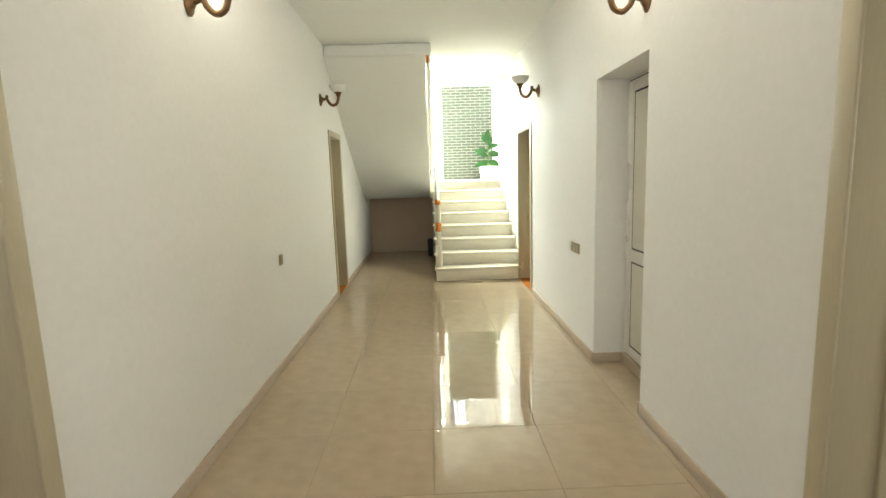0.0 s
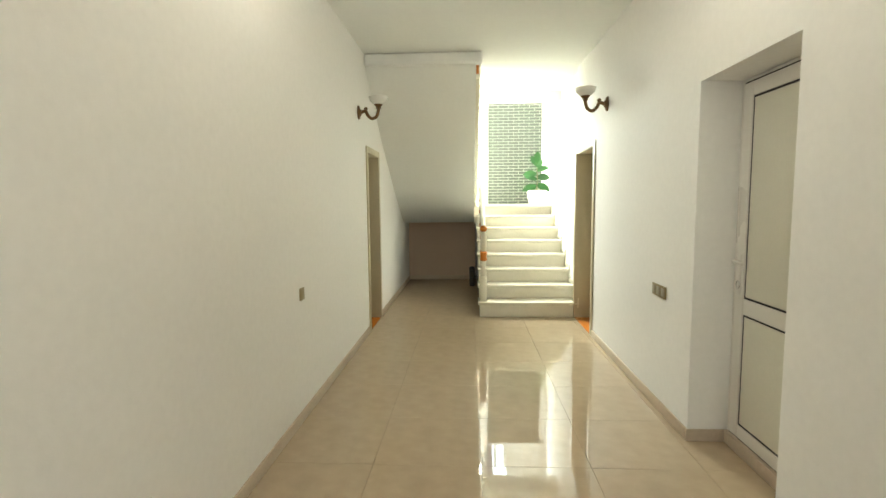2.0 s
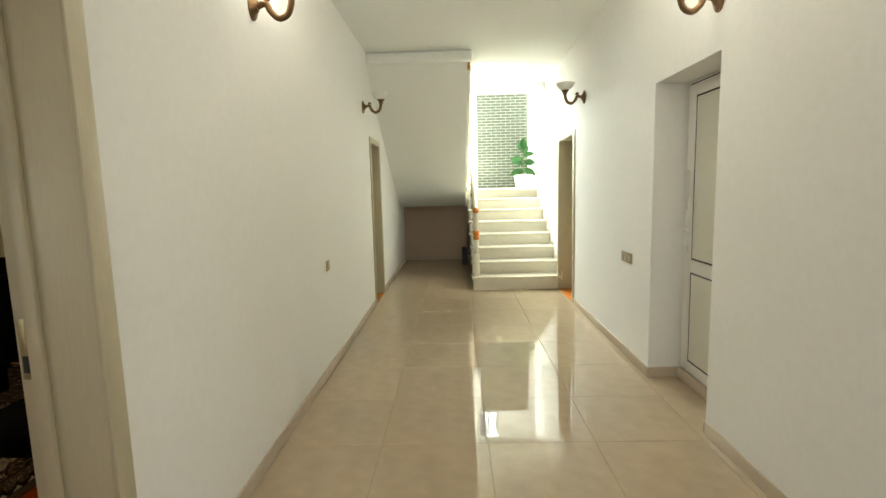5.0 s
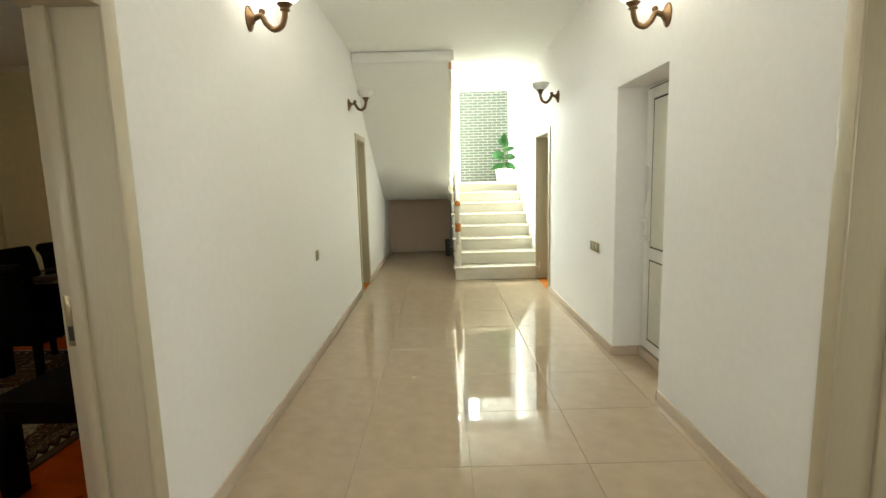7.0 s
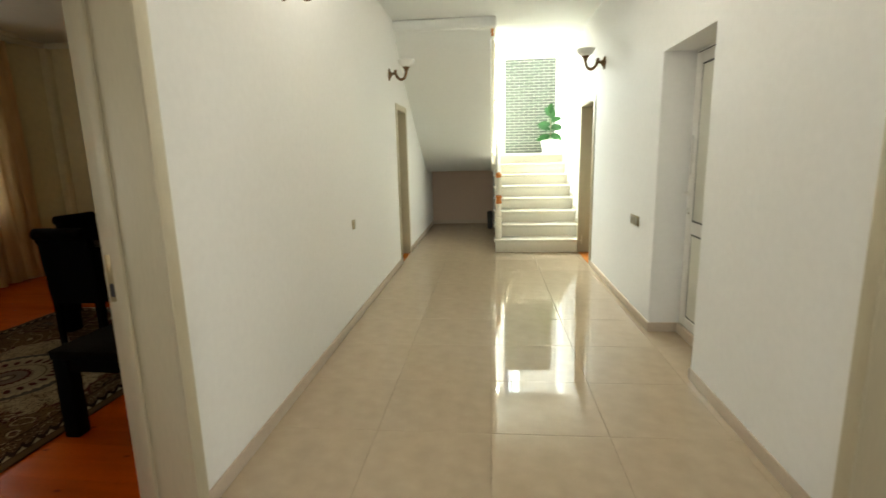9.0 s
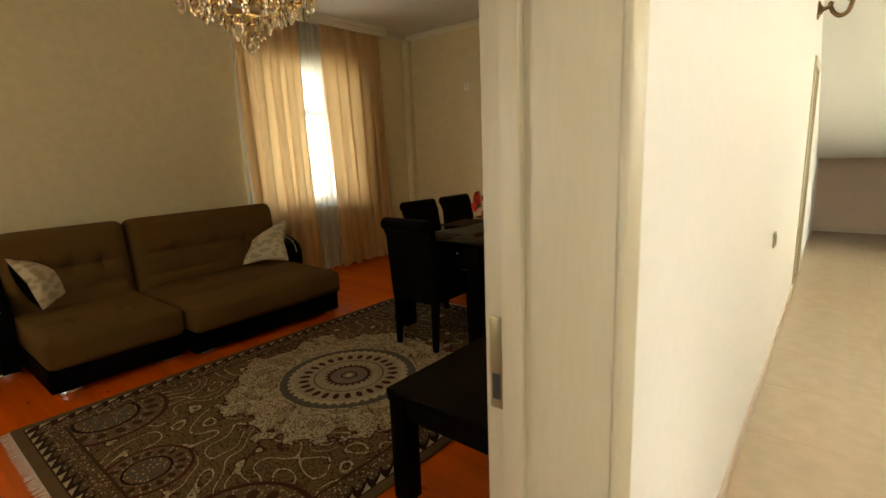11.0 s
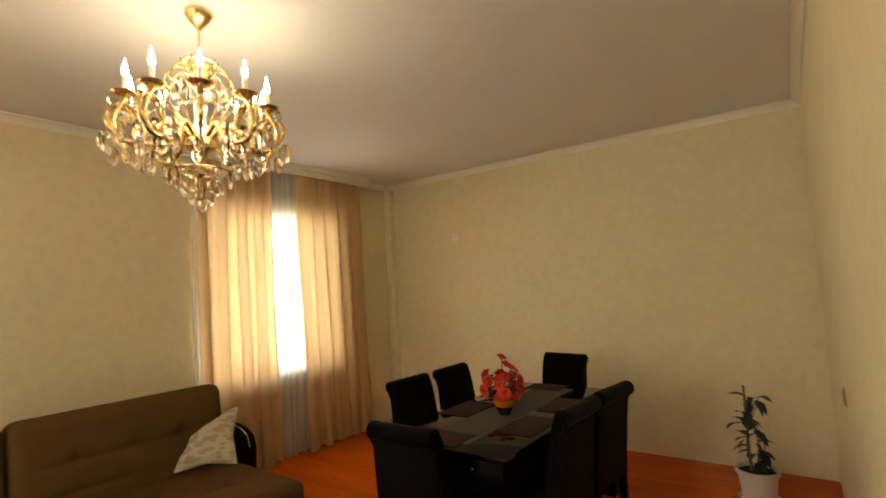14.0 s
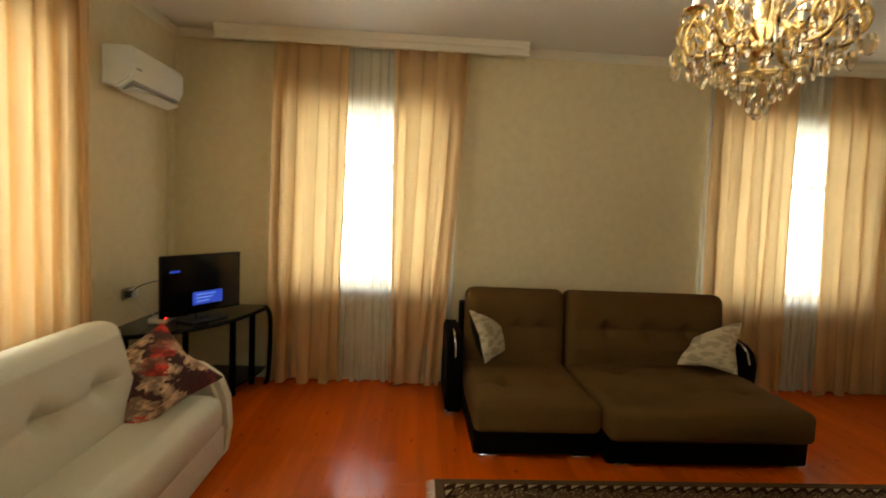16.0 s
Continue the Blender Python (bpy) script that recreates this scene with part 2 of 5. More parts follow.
CONCRETE = mat("ground_paving", (0.34, 0.32, 0.29), 0.9, vary=0.15)
# dark grey stands for the backlit shade on the sill fronts
SILL = mat("window_sill_board", (0.22, 0.22, 0.21), 0.4)
OVEN = mat("dark_oven_enamel", (0.02, 0.02, 0.022), 0.2)
WORKTOP = mat("brown_worktop", (0.42, 0.21, 0.10), 0.3, vary=0.15, scale=30)
CAB_GREEN = mat("pale_olive_cabinet", (0.64, 0.63, 0.47), 0.35, vary=0.03)


# ---- mesh helpers ----
def box(bm, x0, x1, y0, y1, z0, z1, bevel=0.0, seg=2):
    vs = [bm.verts.new((x, y, z)) for x in (x0, x1) for y in (y0, y1) for z in (z0, z1)]
    fs = [bm.faces.new([vs[i] for i in f]) for f in ((0, 1, 3, 2), (4, 6, 7, 5), (0, 4, 5, 1), (2, 3, 7, 6), (0, 2, 6, 4), (1, 5, 7, 3))]
    if bevel:
        es = list({e for f in fs for e in f.edges})
        bmesh.ops.bevel(bm, geom=es, offset=bevel, segments=seg, profile=0.5, affect="EDGES", clamp_overlap=True)
    return bm


def lathe(bm, profile, segs=20, at=(0, 0, 0), a0=0.0, a1=2 * math.pi):
    """Turn (radius, height) pairs round the upright axis."""
    full = abs(a1 - a0 - 2 * math.pi) < 1e-6
    n = segs if full else segs + 1
    rings = []
    for r, z in profile:
        r = max(r, 1e-4)
        rings.append([bm.verts.new((at[0] + r * math.cos(a0 + (a1 - a0) * i / segs), at[1] + r * math.sin(a0 + (a1 - a0) * i / segs), at[2] + z)) for i in range(n)])
    for a, b in zip(rings, rings[1:]):
        for i in range(n if full else n - 1):
            j = (i + 1) % n
            bm.faces.new((a[i], a[j], b[j], b[i]))
    return bm


def tube(bm, pts, r, segs=8, r_end=None, caps=True):
    """A round tube along points, with a steady or tapering radius."""
    pts = [Vector(p) for p in pts]
    rings, last = [], None
    for i, p in enumerate(pts):
        d = (pts[min(i + 1, len(pts) - 1)] - pts[max(i - 1, 0)]).normalized()
        side = last - d * last.dot(d) if last else d.orthogonal()
        side.normalize()
        last = side
        up = d.cross(side)
        rad = r if r_end is None else r + (r_end - r) * i / (len(pts) - 1)
        rings.append([bm.verts.new(p + (side * math.cos(2 * math.pi * k / segs) + up * math.sin(2 * math.pi * k / segs)) * rad) for k in range(segs)])
    for a, b in zip(rings, rings[1:]):
        for k in range(segs):
            bm.faces.new((a[k], a[(k + 1) % segs], b[(k + 1) % segs], b[k]))
    if caps:
        bm.faces.new(rings[0][::-1])
        bm.faces.new(rings[-1])
    return bm


def bend(points, steps=8):
    """A smooth run of points through the given ones."""
    p = [Vector(q) for q in points]
    p = [p[0] * 2 - p[1]] + p + [p[-1] * 2 - p[-2]]
    out = []
    for i in range(1, len(p) - 2):
        for s in range(steps):
            t = s / steps
            out.append(0.5 * (2 * p[i] + (p[i + 1] - p[i - 1]) * t + (2 * p[i - 1] - 5 * p[i] + 4 * p[i + 1] - p[i + 2]) * t * t + (3 * p[i] - p[i - 1] - 3 * p[i + 1] + p[i + 2]) * t ** 3))
    out.append(p[-2])
    return out


def ball(bm, at, rx, ry=None, rz=None, u=14, v=8):
    m = Matrix.LocRotScale(at, None, (rx, ry or rx, rz or rx))
    bmesh.ops.create_uvsphere(bm, u_segments=u, v_segments=v, radius=1, matrix=m)
    return bm


def prism(bm, outline, axis, a, b):
    """Push a closed outline of pairs along an axis from a to b."""
    def at(p, c):
        return {"x": (c, p[0], p[1]), "y": (p[0], c, p[1]), "z": (p[0], p[1], c)}[axis]
    lo, hi = [bm.verts.new(at(p, a)) for p in outline], [bm.verts.new(at(p, b)) for p in outline]
    n = len(outline)
    bm.faces.new(lo)
    bm.faces.new(hi[::-1])
    for i in range(n):
        bm.faces.new((lo[i], lo[(i + 1) % n], hi[(i + 1) % n], hi[i]))
    return bm


def mesh_of(name, bm, material, smooth=None):
    bmesh.ops.recalc_face_normals(bm, faces=bm.faces)
    me = bpy.data.meshes.new(name)
    bm.to_mesh(me)
    bm.free()
    for m in material if isinstance(material, (list, tuple)) else (material,):
        me.materials.append(m)
    if smooth is not None:
        me.polygons.foreach_set("use_smooth", [True] * len(me.polygons))
        me.set_sharp_from_angle(angle=radians(smooth))
    return me


def part(name, bm, material, parent, label="", smooth=40):
    ob = new(name, mesh_of(name, bm, material, smooth))
    ob.parent = parent
    return tagged(ob, label) if label else ob


def thing(name, at, label, category, group="", turn=0.0, kind=""):
    ob = new(name)
    ob.empty_display_size = 0.1
    ob.matrix_world = pose(*at, 0, 0, turn)
    return tagged(ob, label, category, group, kind)


def single(name, bm, material, label, category="", kind="", smooth=40, group=""):
    return tagged(new(name, mesh_of(name, bm, material, smooth)), label, category, group, kind)


def B(*a, **k):
    return box(bmesh.new(), *a, **k)


def wall(name, label, plane, a, b, lo, hi, z0, z1, holes, mats, pick=None):
    """A thick wall across x (plane 'x') or y, from a to b in thickness, lo to hi along, with openings (lo, hi, z0, z1) cut through."""
    us = sorted({lo, hi, *(h[0] for h in holes), *(h[1] for h in holes)})
    zs = sorted({z0, z1, *(h[2] for h in holes), *(h[3] for h in holes)})
    us, zs = [u for u in us if lo <= u <= hi], [z for z in zs if z0 <= z <= z1]
    solid = {(i, j): not any(h[0] < (us[i] + us[i + 1]) / 2 < h[1] and h[2] < (zs[j] + zs[j + 1]) / 2 < h[3] for h in holes) for i in range(len(us) - 1) for j in range(len(zs) - 1)}
    bm, cache = bmesh.new(), {}

    def v(t, u, z):
        key = (t, u, z)
        if key not in cache:
            cache[key] = bm.verts.new((t, u, z) if plane == "x" else (u, t, z))
        return cache[key]
    for (i, j), s in solid.items():
        if not s:
            continue
        u0, u1, w0, w1 = us[i], us[i + 1], zs[j], zs[j + 1]
        for t in (a, b):
            bm.faces.new([v(t, u0, w0), v(t, u1, w0), v(t, u1, w1), v(t, u0, w1)])
        for di, dj, q in ((-1, 0, ((u0, w0), (u0, w1))), (1, 0, ((u1, w0), (u1, w1))), (0, -1, ((u0, w0), (u1, w0))), (0, 1, ((u0, w1), (u1, w1)))):
            if not solid.get((i + di, j + dj), False):
                (p0, r0), (p1, r1) = q
                bm.faces.new([v(a, p0, r0), v(a, p1, r1), v(b, p1, r1), v(b, p0, r0)])
    me = mesh_of(name, bm, mats)
    if pick:
        for f in me.polygons:
            f.material_index = pick(f.center, f.normal)
    return tagged(new(name, me), label, "wall", "", "structure")


# ---- setting: walls, floors, ceilings ----
DOOR1 = (1.37, 2.243, 0.0, 2.075)        # living room
DOOR2 = (1.28, 2.25, 0.0, 2.09)        # kitchen
DOOR3 = (6.95, 7.66, 0.0, 2.05)        # far, living side
DOOR4 = (6.81, 7.70, 0.0, 2.06)        # far, other side
NICHE = (3.60, 4.46, 0.0, 2.13)
WIN_A, WIN_B, WIN_S = (0.48, 1.90, 0.84, 2.42), (4.36, 5.86, 0.84, 2.46), (-3.98, -2.3, 0.84, 2.42)

wall("wall_corridor_west", "white corridor wall with two doorways", "x", XE, XL, YB, YN, 0, CH + 0.1, [DOOR1], [WHITE_WALL, CREAM_WALL], lambda c, n: 1 if n.x < -0.5 else 0)
wall("wall_corridor_west_far", "white wall beside the stair recess", "x", XE, XL, YN, YE, 0, HT, [DOOR3], WHITE_WALL)
wall("wall_corridor_east", "white corridor wall with door niche", "x", XR, 1.96, YB, 7.72, 0, CH + 0.1, [DOOR2, NICHE, DOOR4], WHITE_WALL)
wall("wall_stair_east", "white wall rising beside the stairs", "x", XS, 1.96, 7.72, 9.95, 0, HT, [], WHITE_WALL)
wall("wall_landing_south", "white return wall of the landing", "y", 9.8, 9.95, 1.96, 2.4, 0, HT, [], WHITE_WALL)
wall("wall_landing_east", "white wall beside the landing", "x", 2.1, 2.4, 9.95, YE, 0, HT, [], WHITE_WALL)
wall("wall_stair_back", "white stairwell wall with tall windows", "y", YE, YE + 0.3, -1.16, 2.4, 0, HT, [(-0.6, 0.62, 1.95, 4.6), (0.68, 1.14, 3.52, 4.45)], WHITE_WALL)
# shade under the landing is put into this wall's colour
wall("wall_under_stair", "wall under the landing, coloured darker for its shade", "y", 10.75, 10.95, XL, 0.5, 0, 1.1, [], SHADED_WALL)
wall("wall_stair_upper", "white wall above the corridor ceiling", "y", 7.0, 7.2, -1.16, 1.96, CH + 0.1, HT, [], WHITE_WALL)
# never in view; the opening is invented for the rear fill lamp
wall("wall_corridor_rear", "unseen white end wall with an added opening", "y", YB - 0.3, YB, XE, 1.96, 0, CH + 0.1, [(-0.4, 1.3, 0.5, 2.5)], WHITE_WALL)
wall("wall_room_west", "cream wall with two curtained windows", "x", XW - 0.35, XW, YS - 0.35, YN + 0.3, 0, RH + 0.1, [WIN_A, WIN_B], CREAM_WALL)
wall("wall_room_south", "cream wall with a curtained window", "y", YS - 0.35, YS, XW, -0.85, 0, RH + 0.1, [WIN_S], CREAM_WALL)
wall("wall_room_north", "plain cream wall behind the dining table", "y", YN, YN + 0.3, XW, -1.0, 0, RH + 0.1, [], CREAM_WALL)
wall("wall_kitchen_north", "kitchen wall behind the units", "y", 3.46, 3.58, 1.96, 5.3, 0, 2.9, [], CREAM_WALL)
# out of view, the window hole here is an addition
wall("wall_kitchen_east", "unseen kitchen wall with an added opening", "x", 5.0, 5.3, -1.6, 3.46, 0, 2.9, [(0.3, 1.7, 1.0, 2.3)], CREAM_WALL)
wall("wall_kitchen_south", "plain kitchen wall", "y", -1.9, -1.6, 1.96, 5.3, 0, 2.9, [], CREAM_WALL)

single("ceiling_corridor", B(XL - 0.2, XR + 0.2, YB, 7.2, CH, CH + 0.2), WHITE_CEIL, "smooth white corridor ceiling", "ceiling", "structure")
single("ceiling_stair", B(0.47, XS + 0.1, 7.2, 9.08, CH, CH + 0.22), WHITE_CEIL, "white slab over the lower stairs", "ceiling", "structure")
single("beam", B(0.47, XS, 8.98, 9.082, 2.912, CH), WHITE_CEIL, "white beam at the end of the slab", "beam", "structure")
single("ceiling_stairwell", B(-1.16, 2.4, 7.0, YE + 0.3, HT, HT + 0.2), WHITE_CEIL, "white ceiling high over the stairs", "ceiling", "structure")
single("ceiling_room", B(XW, -0.88, YS, YN, RH, RH + 0.2), ROOM_CEIL, "cream living room ceiling", "ceiling", "structure")
single("ceiling_kitchen", B(1.96, 5.0, -1.6, 3.46, 2.7, 2.9), WHITE_CEIL, "white kitchen ceiling", "ceiling", "structure")
single("ground", B(-120, 120, -120, 140, -0.7, -0.5), CONCRETE, "pale paved ground outside", "ground", "structure")
single("floor_kitchen", B(1.96, 5.0, -1.6, 3.46, -0.1, 0.0), SKIRT_TILE, "beige kitchen floor", "floor", "structure")

floor_corridor = single("floor_corridor", B(-1.16, 1.96, YB, YE, -0.12, -0.004), GROUT, "polished beige porcelain tile floor", "floor", "structure")
floor_room = single("floor_room", B(XW, -0.86, YS, YN, -0.12, -0.012), GROUT, "varnished orange pine board floor", "floor", "structure")
single("threshold", B(XE + 0.02, XL, DOOR1[0] + 0.04, DOOR1[1] - 0.04, -0.003, 0.004), ORANGE_WOOD, "orange wooden threshold", "threshold", "structure")


def skirting(name, x0, x1, y0, y1):
    single(name, B(x0, x1, y0, y1, 0, 0.075, bevel=0.003), SKIRT_TILE, "narrow beige tile skirting", "skirting", "structure")


skirting("baseboard", XL, XL + 0.012, YB, 1.34)
skirting("baseboard", XL, XL + 0.012, 2.273, 6.92)
skirting("baseboard", XL, XL + 0.012, 7.69, 10.75)
skirting("baseboard", XL + 0.012, 0.5, 10.738, 10.75)
skirting("baseboard", XR - 0.012, XR, 2.28, 3.588)
skirting("baseboard", XR - 0.012, XR, 4.472, 6.78)
skirting("baseboard", XR - 0.012, 1.932, 4.448, 4.46)
skirting("baseboard", XR - 0.012, 1.932, 3.60, 3.612)


def cornice(name, pts, d, material=MOULDING):
    """Moulded strip under the ceiling, along one straight run; d is the way out from the wall."""
    (x0, y0), (x1, y1) = pts
    prof = [(0, 0), (0, -0.062), (0.010, -0.062), (0.014, -0.045), (0.03, -0.024), (0.042, -0.014), (0.055, -0.010), (0.055, 0)]
    bm = bmesh.new()
    a = [bm.verts.new((x0 + d[0] * p, y0 + d[1] * p, RH + q)) for p, q in prof]
    b = [bm.verts.new((x1 + d[0] * p, y1 + d[1] * p, RH + q)) for p, q in prof]
    for i in range(len(prof)):
        j = (i + 1) % len(prof)
        bm.faces.new((a[i], a[j], b[j], b[i]))
    bm.faces.new(a)
    bm.faces.new(b)
    single(name, bm, material, "white moulded ceiling cornice", "cornice", "structure")


cornice("cornice", ((XW, YN), (-1.03, YN)), (0, -1))
cornice("cornice", ((XW, YS), (XW, YN)), (1, 0))
cornice("cornice", ((XW, YS), (-0.88, YS)), (0, 1))
cornice("cornice_east", ((XE, YS), (XE, YN)), (-1, 0))

single("pipe_casing", B(XW, XW + 0.10, YN - 0.09, YN, 0, RH - 0.063, bevel=0.006), CREAM_WALL, "cream boxed pipe casing in the corner", "casing", "structure")

# soffit and body of the upper flight
sof = [(6.98, CH), (7.0, 2.93), (7.93, 2.25), (8.9, 1.68), (9.88, 1.17), (10.15, 1.10), (11.25, 1.10), (11.25, 1.40), (9.72, 1.40), (7.2, 3.1)]
upper = single("upper_stair_flight", prism(bmesh.new(), sof, "x", XL, 0.465), WHITE_CEIL, "white plastered underside of the upper flight", "stair", "structure")
single("trim", B(XL, 0.53, 6.94, 7.02, 2.925, CH - 0.002, bevel=0.025, seg=3), WHITE_CEIL, "plaster lip at the edge of the upper flight", "trim", "structure")
single("landing", B(0.465, 2.1, 9.72, YE, 1.10, 1.402), STAIR_STONE, "cream marble half landing", "landing", "structure")

# ---- stairs ----
STEP_Z = [0.19 + 0.1737 * i for i in range(8)]
stairs = thing("staircase", (0, 7.66, 0), "cream marble stairs rising to a half landing", "staircase", kind="structure")
for i in range(7):
    y0 = 0.29 * i
    z0 = 0 if i == 0 else STEP_Z[i - 1]
    part("riser", B(0.515, XS, y0 + 0.03, y0 + 0.33, 0 if i < 1 else z0 - 0.02, STEP_Z[i] - 0.035, bevel=0.002), STAIR_STONE, stairs)
    part("tread", B(0.495, XS, y0, y0 + 0.34, STEP_Z[i] - 0.035, STEP_Z[i], bevel=0.006), STAIR_STONE, stairs)
part("riser", B(0.515, XS, 2.06, 2.10, STEP_Z[6] - 0.02, 1.365), STAIR_STONE, stairs)
part("tread", B(0.495, XS, 2.03, 2.35, 1.368, 1.4065, bevel=0.006), STAIR_STONE, stairs)
zig = [(0.02, 0.0)]
for i in range(8):
    zig += [(0.29 * i - 0.02, STEP_Z[i] + 0.06), (0.29 * i + 0.27, STEP_Z[i] + 0.06)]
zig += [(2.4, 1.2), (0.4, 0.0)]
part("side_skirting", prism(bmesh.new(), zig, "x", XS - 0.012, XS - 0.001), STAIR_STONE, stairs, "stepped cream skirting")


def turned(h, r):
    """Profile of a turned post of height h."""
    return [(r, 0), (r, 0.08 * h), (0.6 * r, 0.1 * h), (0.95 * r, 0.14 * h), (0.55 * r, 0.2 * h), (0.8 * r, 0.34 * h), (0.95 * r, 0.42 * h), (0.6 * r, 0.5 * h), (0.75 * r, 0.7 * h), (0.55 * r, 0.86 * h), (0.95 * r, 0.9 * h), (0.6 * r, 0.93 * h), (0.8 * r, h), (0, h)]


rail = thing("stair_railing", (0.565, 7.72, 0), "white turned stair railing with orange wooden accents", "railing")
part("newel_post", lathe(bmesh.new(), [(0.045, 0), (0.045, 0.3), (0.03, 0.32), (0.042, 0.36), (0.028, 0.42), (0.036, 0.55)], 16, (0, 0.06, 0.19)), STAIR_STONE, rail)
part("newel_collar", lathe(bmesh.new(), [(0.03, 0), (0.046, 0.02), (0.036, 0.06), (0.048, 0.11), (0.03, 0.13), (0, 0.13)], 16, (0, 0.06, 0.70)), ORANGE_WOOD, rail, "varnished orange wood collar")
part("newel_neck", lathe(bmesh.new(), [(0.03, 0), (0.04, 0.05), (0.04, 0.2), (0.028, 0.25), (0, 0.25)], 16, (0, 0.06, 0.83)), STAIR_STONE, rail)
part("newel_ball", ball(bmesh.new(), (0, 0.06, 1.115), 0.045), ORANGE_WOOD, rail, "varnished orange wood ball")
for i in range(1, 8):
    part("baluster", lathe(bmesh.new(), turned(0.80, 0.028), 12, (0, 0.29 * i + 0.12, STEP_Z[i] - 0.002)), STAIR_STONE, rail)
    part("baluster_ring", lathe(bmesh.new(), [(0.02, 0), (0.031, 0.015), (0.031, 0.05), (0.02, 0.065)], 12, (0, 0.29 * i + 0.12, STEP_Z[i] + 0.39)), ORANGE_WOOD, rail, "orange wood ring")
part("handrail", tube(bmesh.new(), bend([(0, 0.08, 0.99), (0, 0.4, 1.23), (0, 2.15, 2.19), (0, 2.3, 2.24)]), 0.034, 10), STAIR_STONE, rail)

rail2 = thing("upper_railing", (0.505, 0, 0), "white turned railing of the upper flight", "railing")
for i in range(8):
    y = 9.55 - 0.29 * i
    z = 1.48 + 0.215 * i
    part("baluster", lathe(bmesh.new(), turned(0.78, 0.026), 10, (0, y, z - 0.04)), STAIR_STONE, rail2)
    part("baluster_ring", lathe(bmesh.new(), [(0.02, 0), (0.03, 0.015), (0.03, 0.07), (0.02, 0.085)], 10, (0, y, z + 0.34)), ORANGE_WOOD, rail2, "orange wood ring")
part("handrail", tube(bmesh.new(), [(0, 9.7, 2.1), (0, 7.45, 3.78)], 0.032, 10), STAIR_STONE, rail2)
part("newel_cap", B(-0.05, -0.005, 7.16, 7.24, 2.88, 3.055, bevel=0.006), ORANGE_WOOD, rail2, "brown wooden newel foot")
part("string_board", prism(bmesh.new(), [(9.75, 1.36), (9.75, 1.50), (7.2, 3.30), (7.2, 2.83)], "x", -0.038, 0.0), STAIR_STONE, rail2)

bin_ = thing("waste_bin", (0.435, 10.02, 0), "small dark bin in the shade under the stairs", "bin")
part("body", lathe(bmesh.new(), [(0, 0), (0.042, 0), (0.046, 0.01), (0.054, 0.30), (0.051, 0.30), (0.04, 0.02), (0, 0.02)], 18), DARK_SLOT, bin_)
part("lid", lathe(bmesh.new(), [(0.057, 0.30), (0.058, 0.31), (0.045, 0.33), (0.012, 0.34), (0, 0.34)], 18), GASKET, bin_, "black domed lid")

# ---- openings: door frames, leaves, windows ----


def lined_door(name, label, wall_x0, wall_x1, hole, face, casing_out, leaf_x=None, strike=None):
    """Lining in a wall hole, with flat casing on the corridor face; an optional closed leaf."""
    y0, y1, _, z1 = hole
    d = thing(name, (0, 0, 0), label, "door", kind="structure")
    for n, a, b in (("jamb", y0, y0 + 0.04), ("jamb", y1 - 0.04, y1)):
        part(n, B(wall_x0, wall_x1, a, b, 0, z1 - 0.04, bevel=0.002), DOOR_PAINT, d)
    part("head", B(wall_x0, wall_x1, y0, y1, z1 - 0.04, z1, bevel=0.002), DOOR_PAINT, d)
    c0, c1 = sorted((face, face + casing_out))
    part("casing", B(c0, c1, y0 - 0.03, y0 + 0.042, 0, z1 + 0.03, bevel=0.004), DOOR_PAINT, d)
    part("casing", B(c0, c1, y1 - 0.042, y1 + 0.03, 0, z1 + 0.03, bevel=0.004), DOOR_PAINT, d)
    part("casing", B(c0, c1, y0 + 0.042, y1 - 0.042, z1 - 0.042, z1 + 0.03, bevel=0.004), DOOR_PAINT, d)
    if leaf_x is not None:
        leaf = part("door_leaf", B(leaf_x, leaf_x + 0.04, y0 + 0.043, y1 - 0.043, 0.008, z1 - 0.043, bevel=0.003), DOOR_PAINT, d)
        s = -1 if face < leaf_x else 1
        xf = leaf_x if s < 0 else leaf_x + 0.04
        for za, zb in ((0.18, 0.9), (1.05, 1.9)):
            part("door_panel", B(*sorted((xf, xf + s * 0.008)), y0 + 0.17, y1 - 0.17, za, zb, bevel=0.004), DOOR_PAINT, leaf)
        part("door_handle", tube(bmesh.new(), bend([(xf, y0 + 0.10, 1.0), (xf + s * 0.05, y0 + 0.10, 1.0), (xf + s * 0.055, y0 + 0.22, 1.0)]), 0.009), CHROME, leaf, "chrome lever handle")
    return d


d1 = lined_door("door_1", "cream doorway lining, door open out of sight", XE, XL, DOOR1, XL, 0.014)
part("door_stop", B(XE + 0.045, XE + 0.085, 2.185, 2.203, 0, 2.05, bevel=0.003), DOOR_PAINT, d1)
part("strike_plate", B(XE + 0.012, XE + 0.04, 2.197, 2.2035, 0.93, 1.11, bevel=0.001), PLATE, d1, "dull steel strike plate")
part("latch_hole", B(XE + 0.018, XE + 0.034, 2.195, 2.1975, 0.95, 1.0), GASKET, d1)
d2 = lined_door("door_2", "cream kitchen doorway lining", XR, 1.96, DOOR2, XR, -0.014)
part("door_stop", B(1.86, 1.90, 2.195, 2.21, 0, 2.05, bevel=0.003), DOOR_PAINT, d2)
part("strike_plate", B(1.92, 1.948, 2.203, 2.2105, 0.98, 1.13), DARK_SLOT, d2, "dark strike plate")
d3 = lined_door("door_3", "closed cream door deep in its frame", XE, XL, DOOR3, XL, 0.014, leaf_x=XE + 0.01)
d4 = lined_door("door_4", "closed cream door deep in its frame", XR, 1.96, DOOR4, XR, -0.014, leaf_x=1.90)
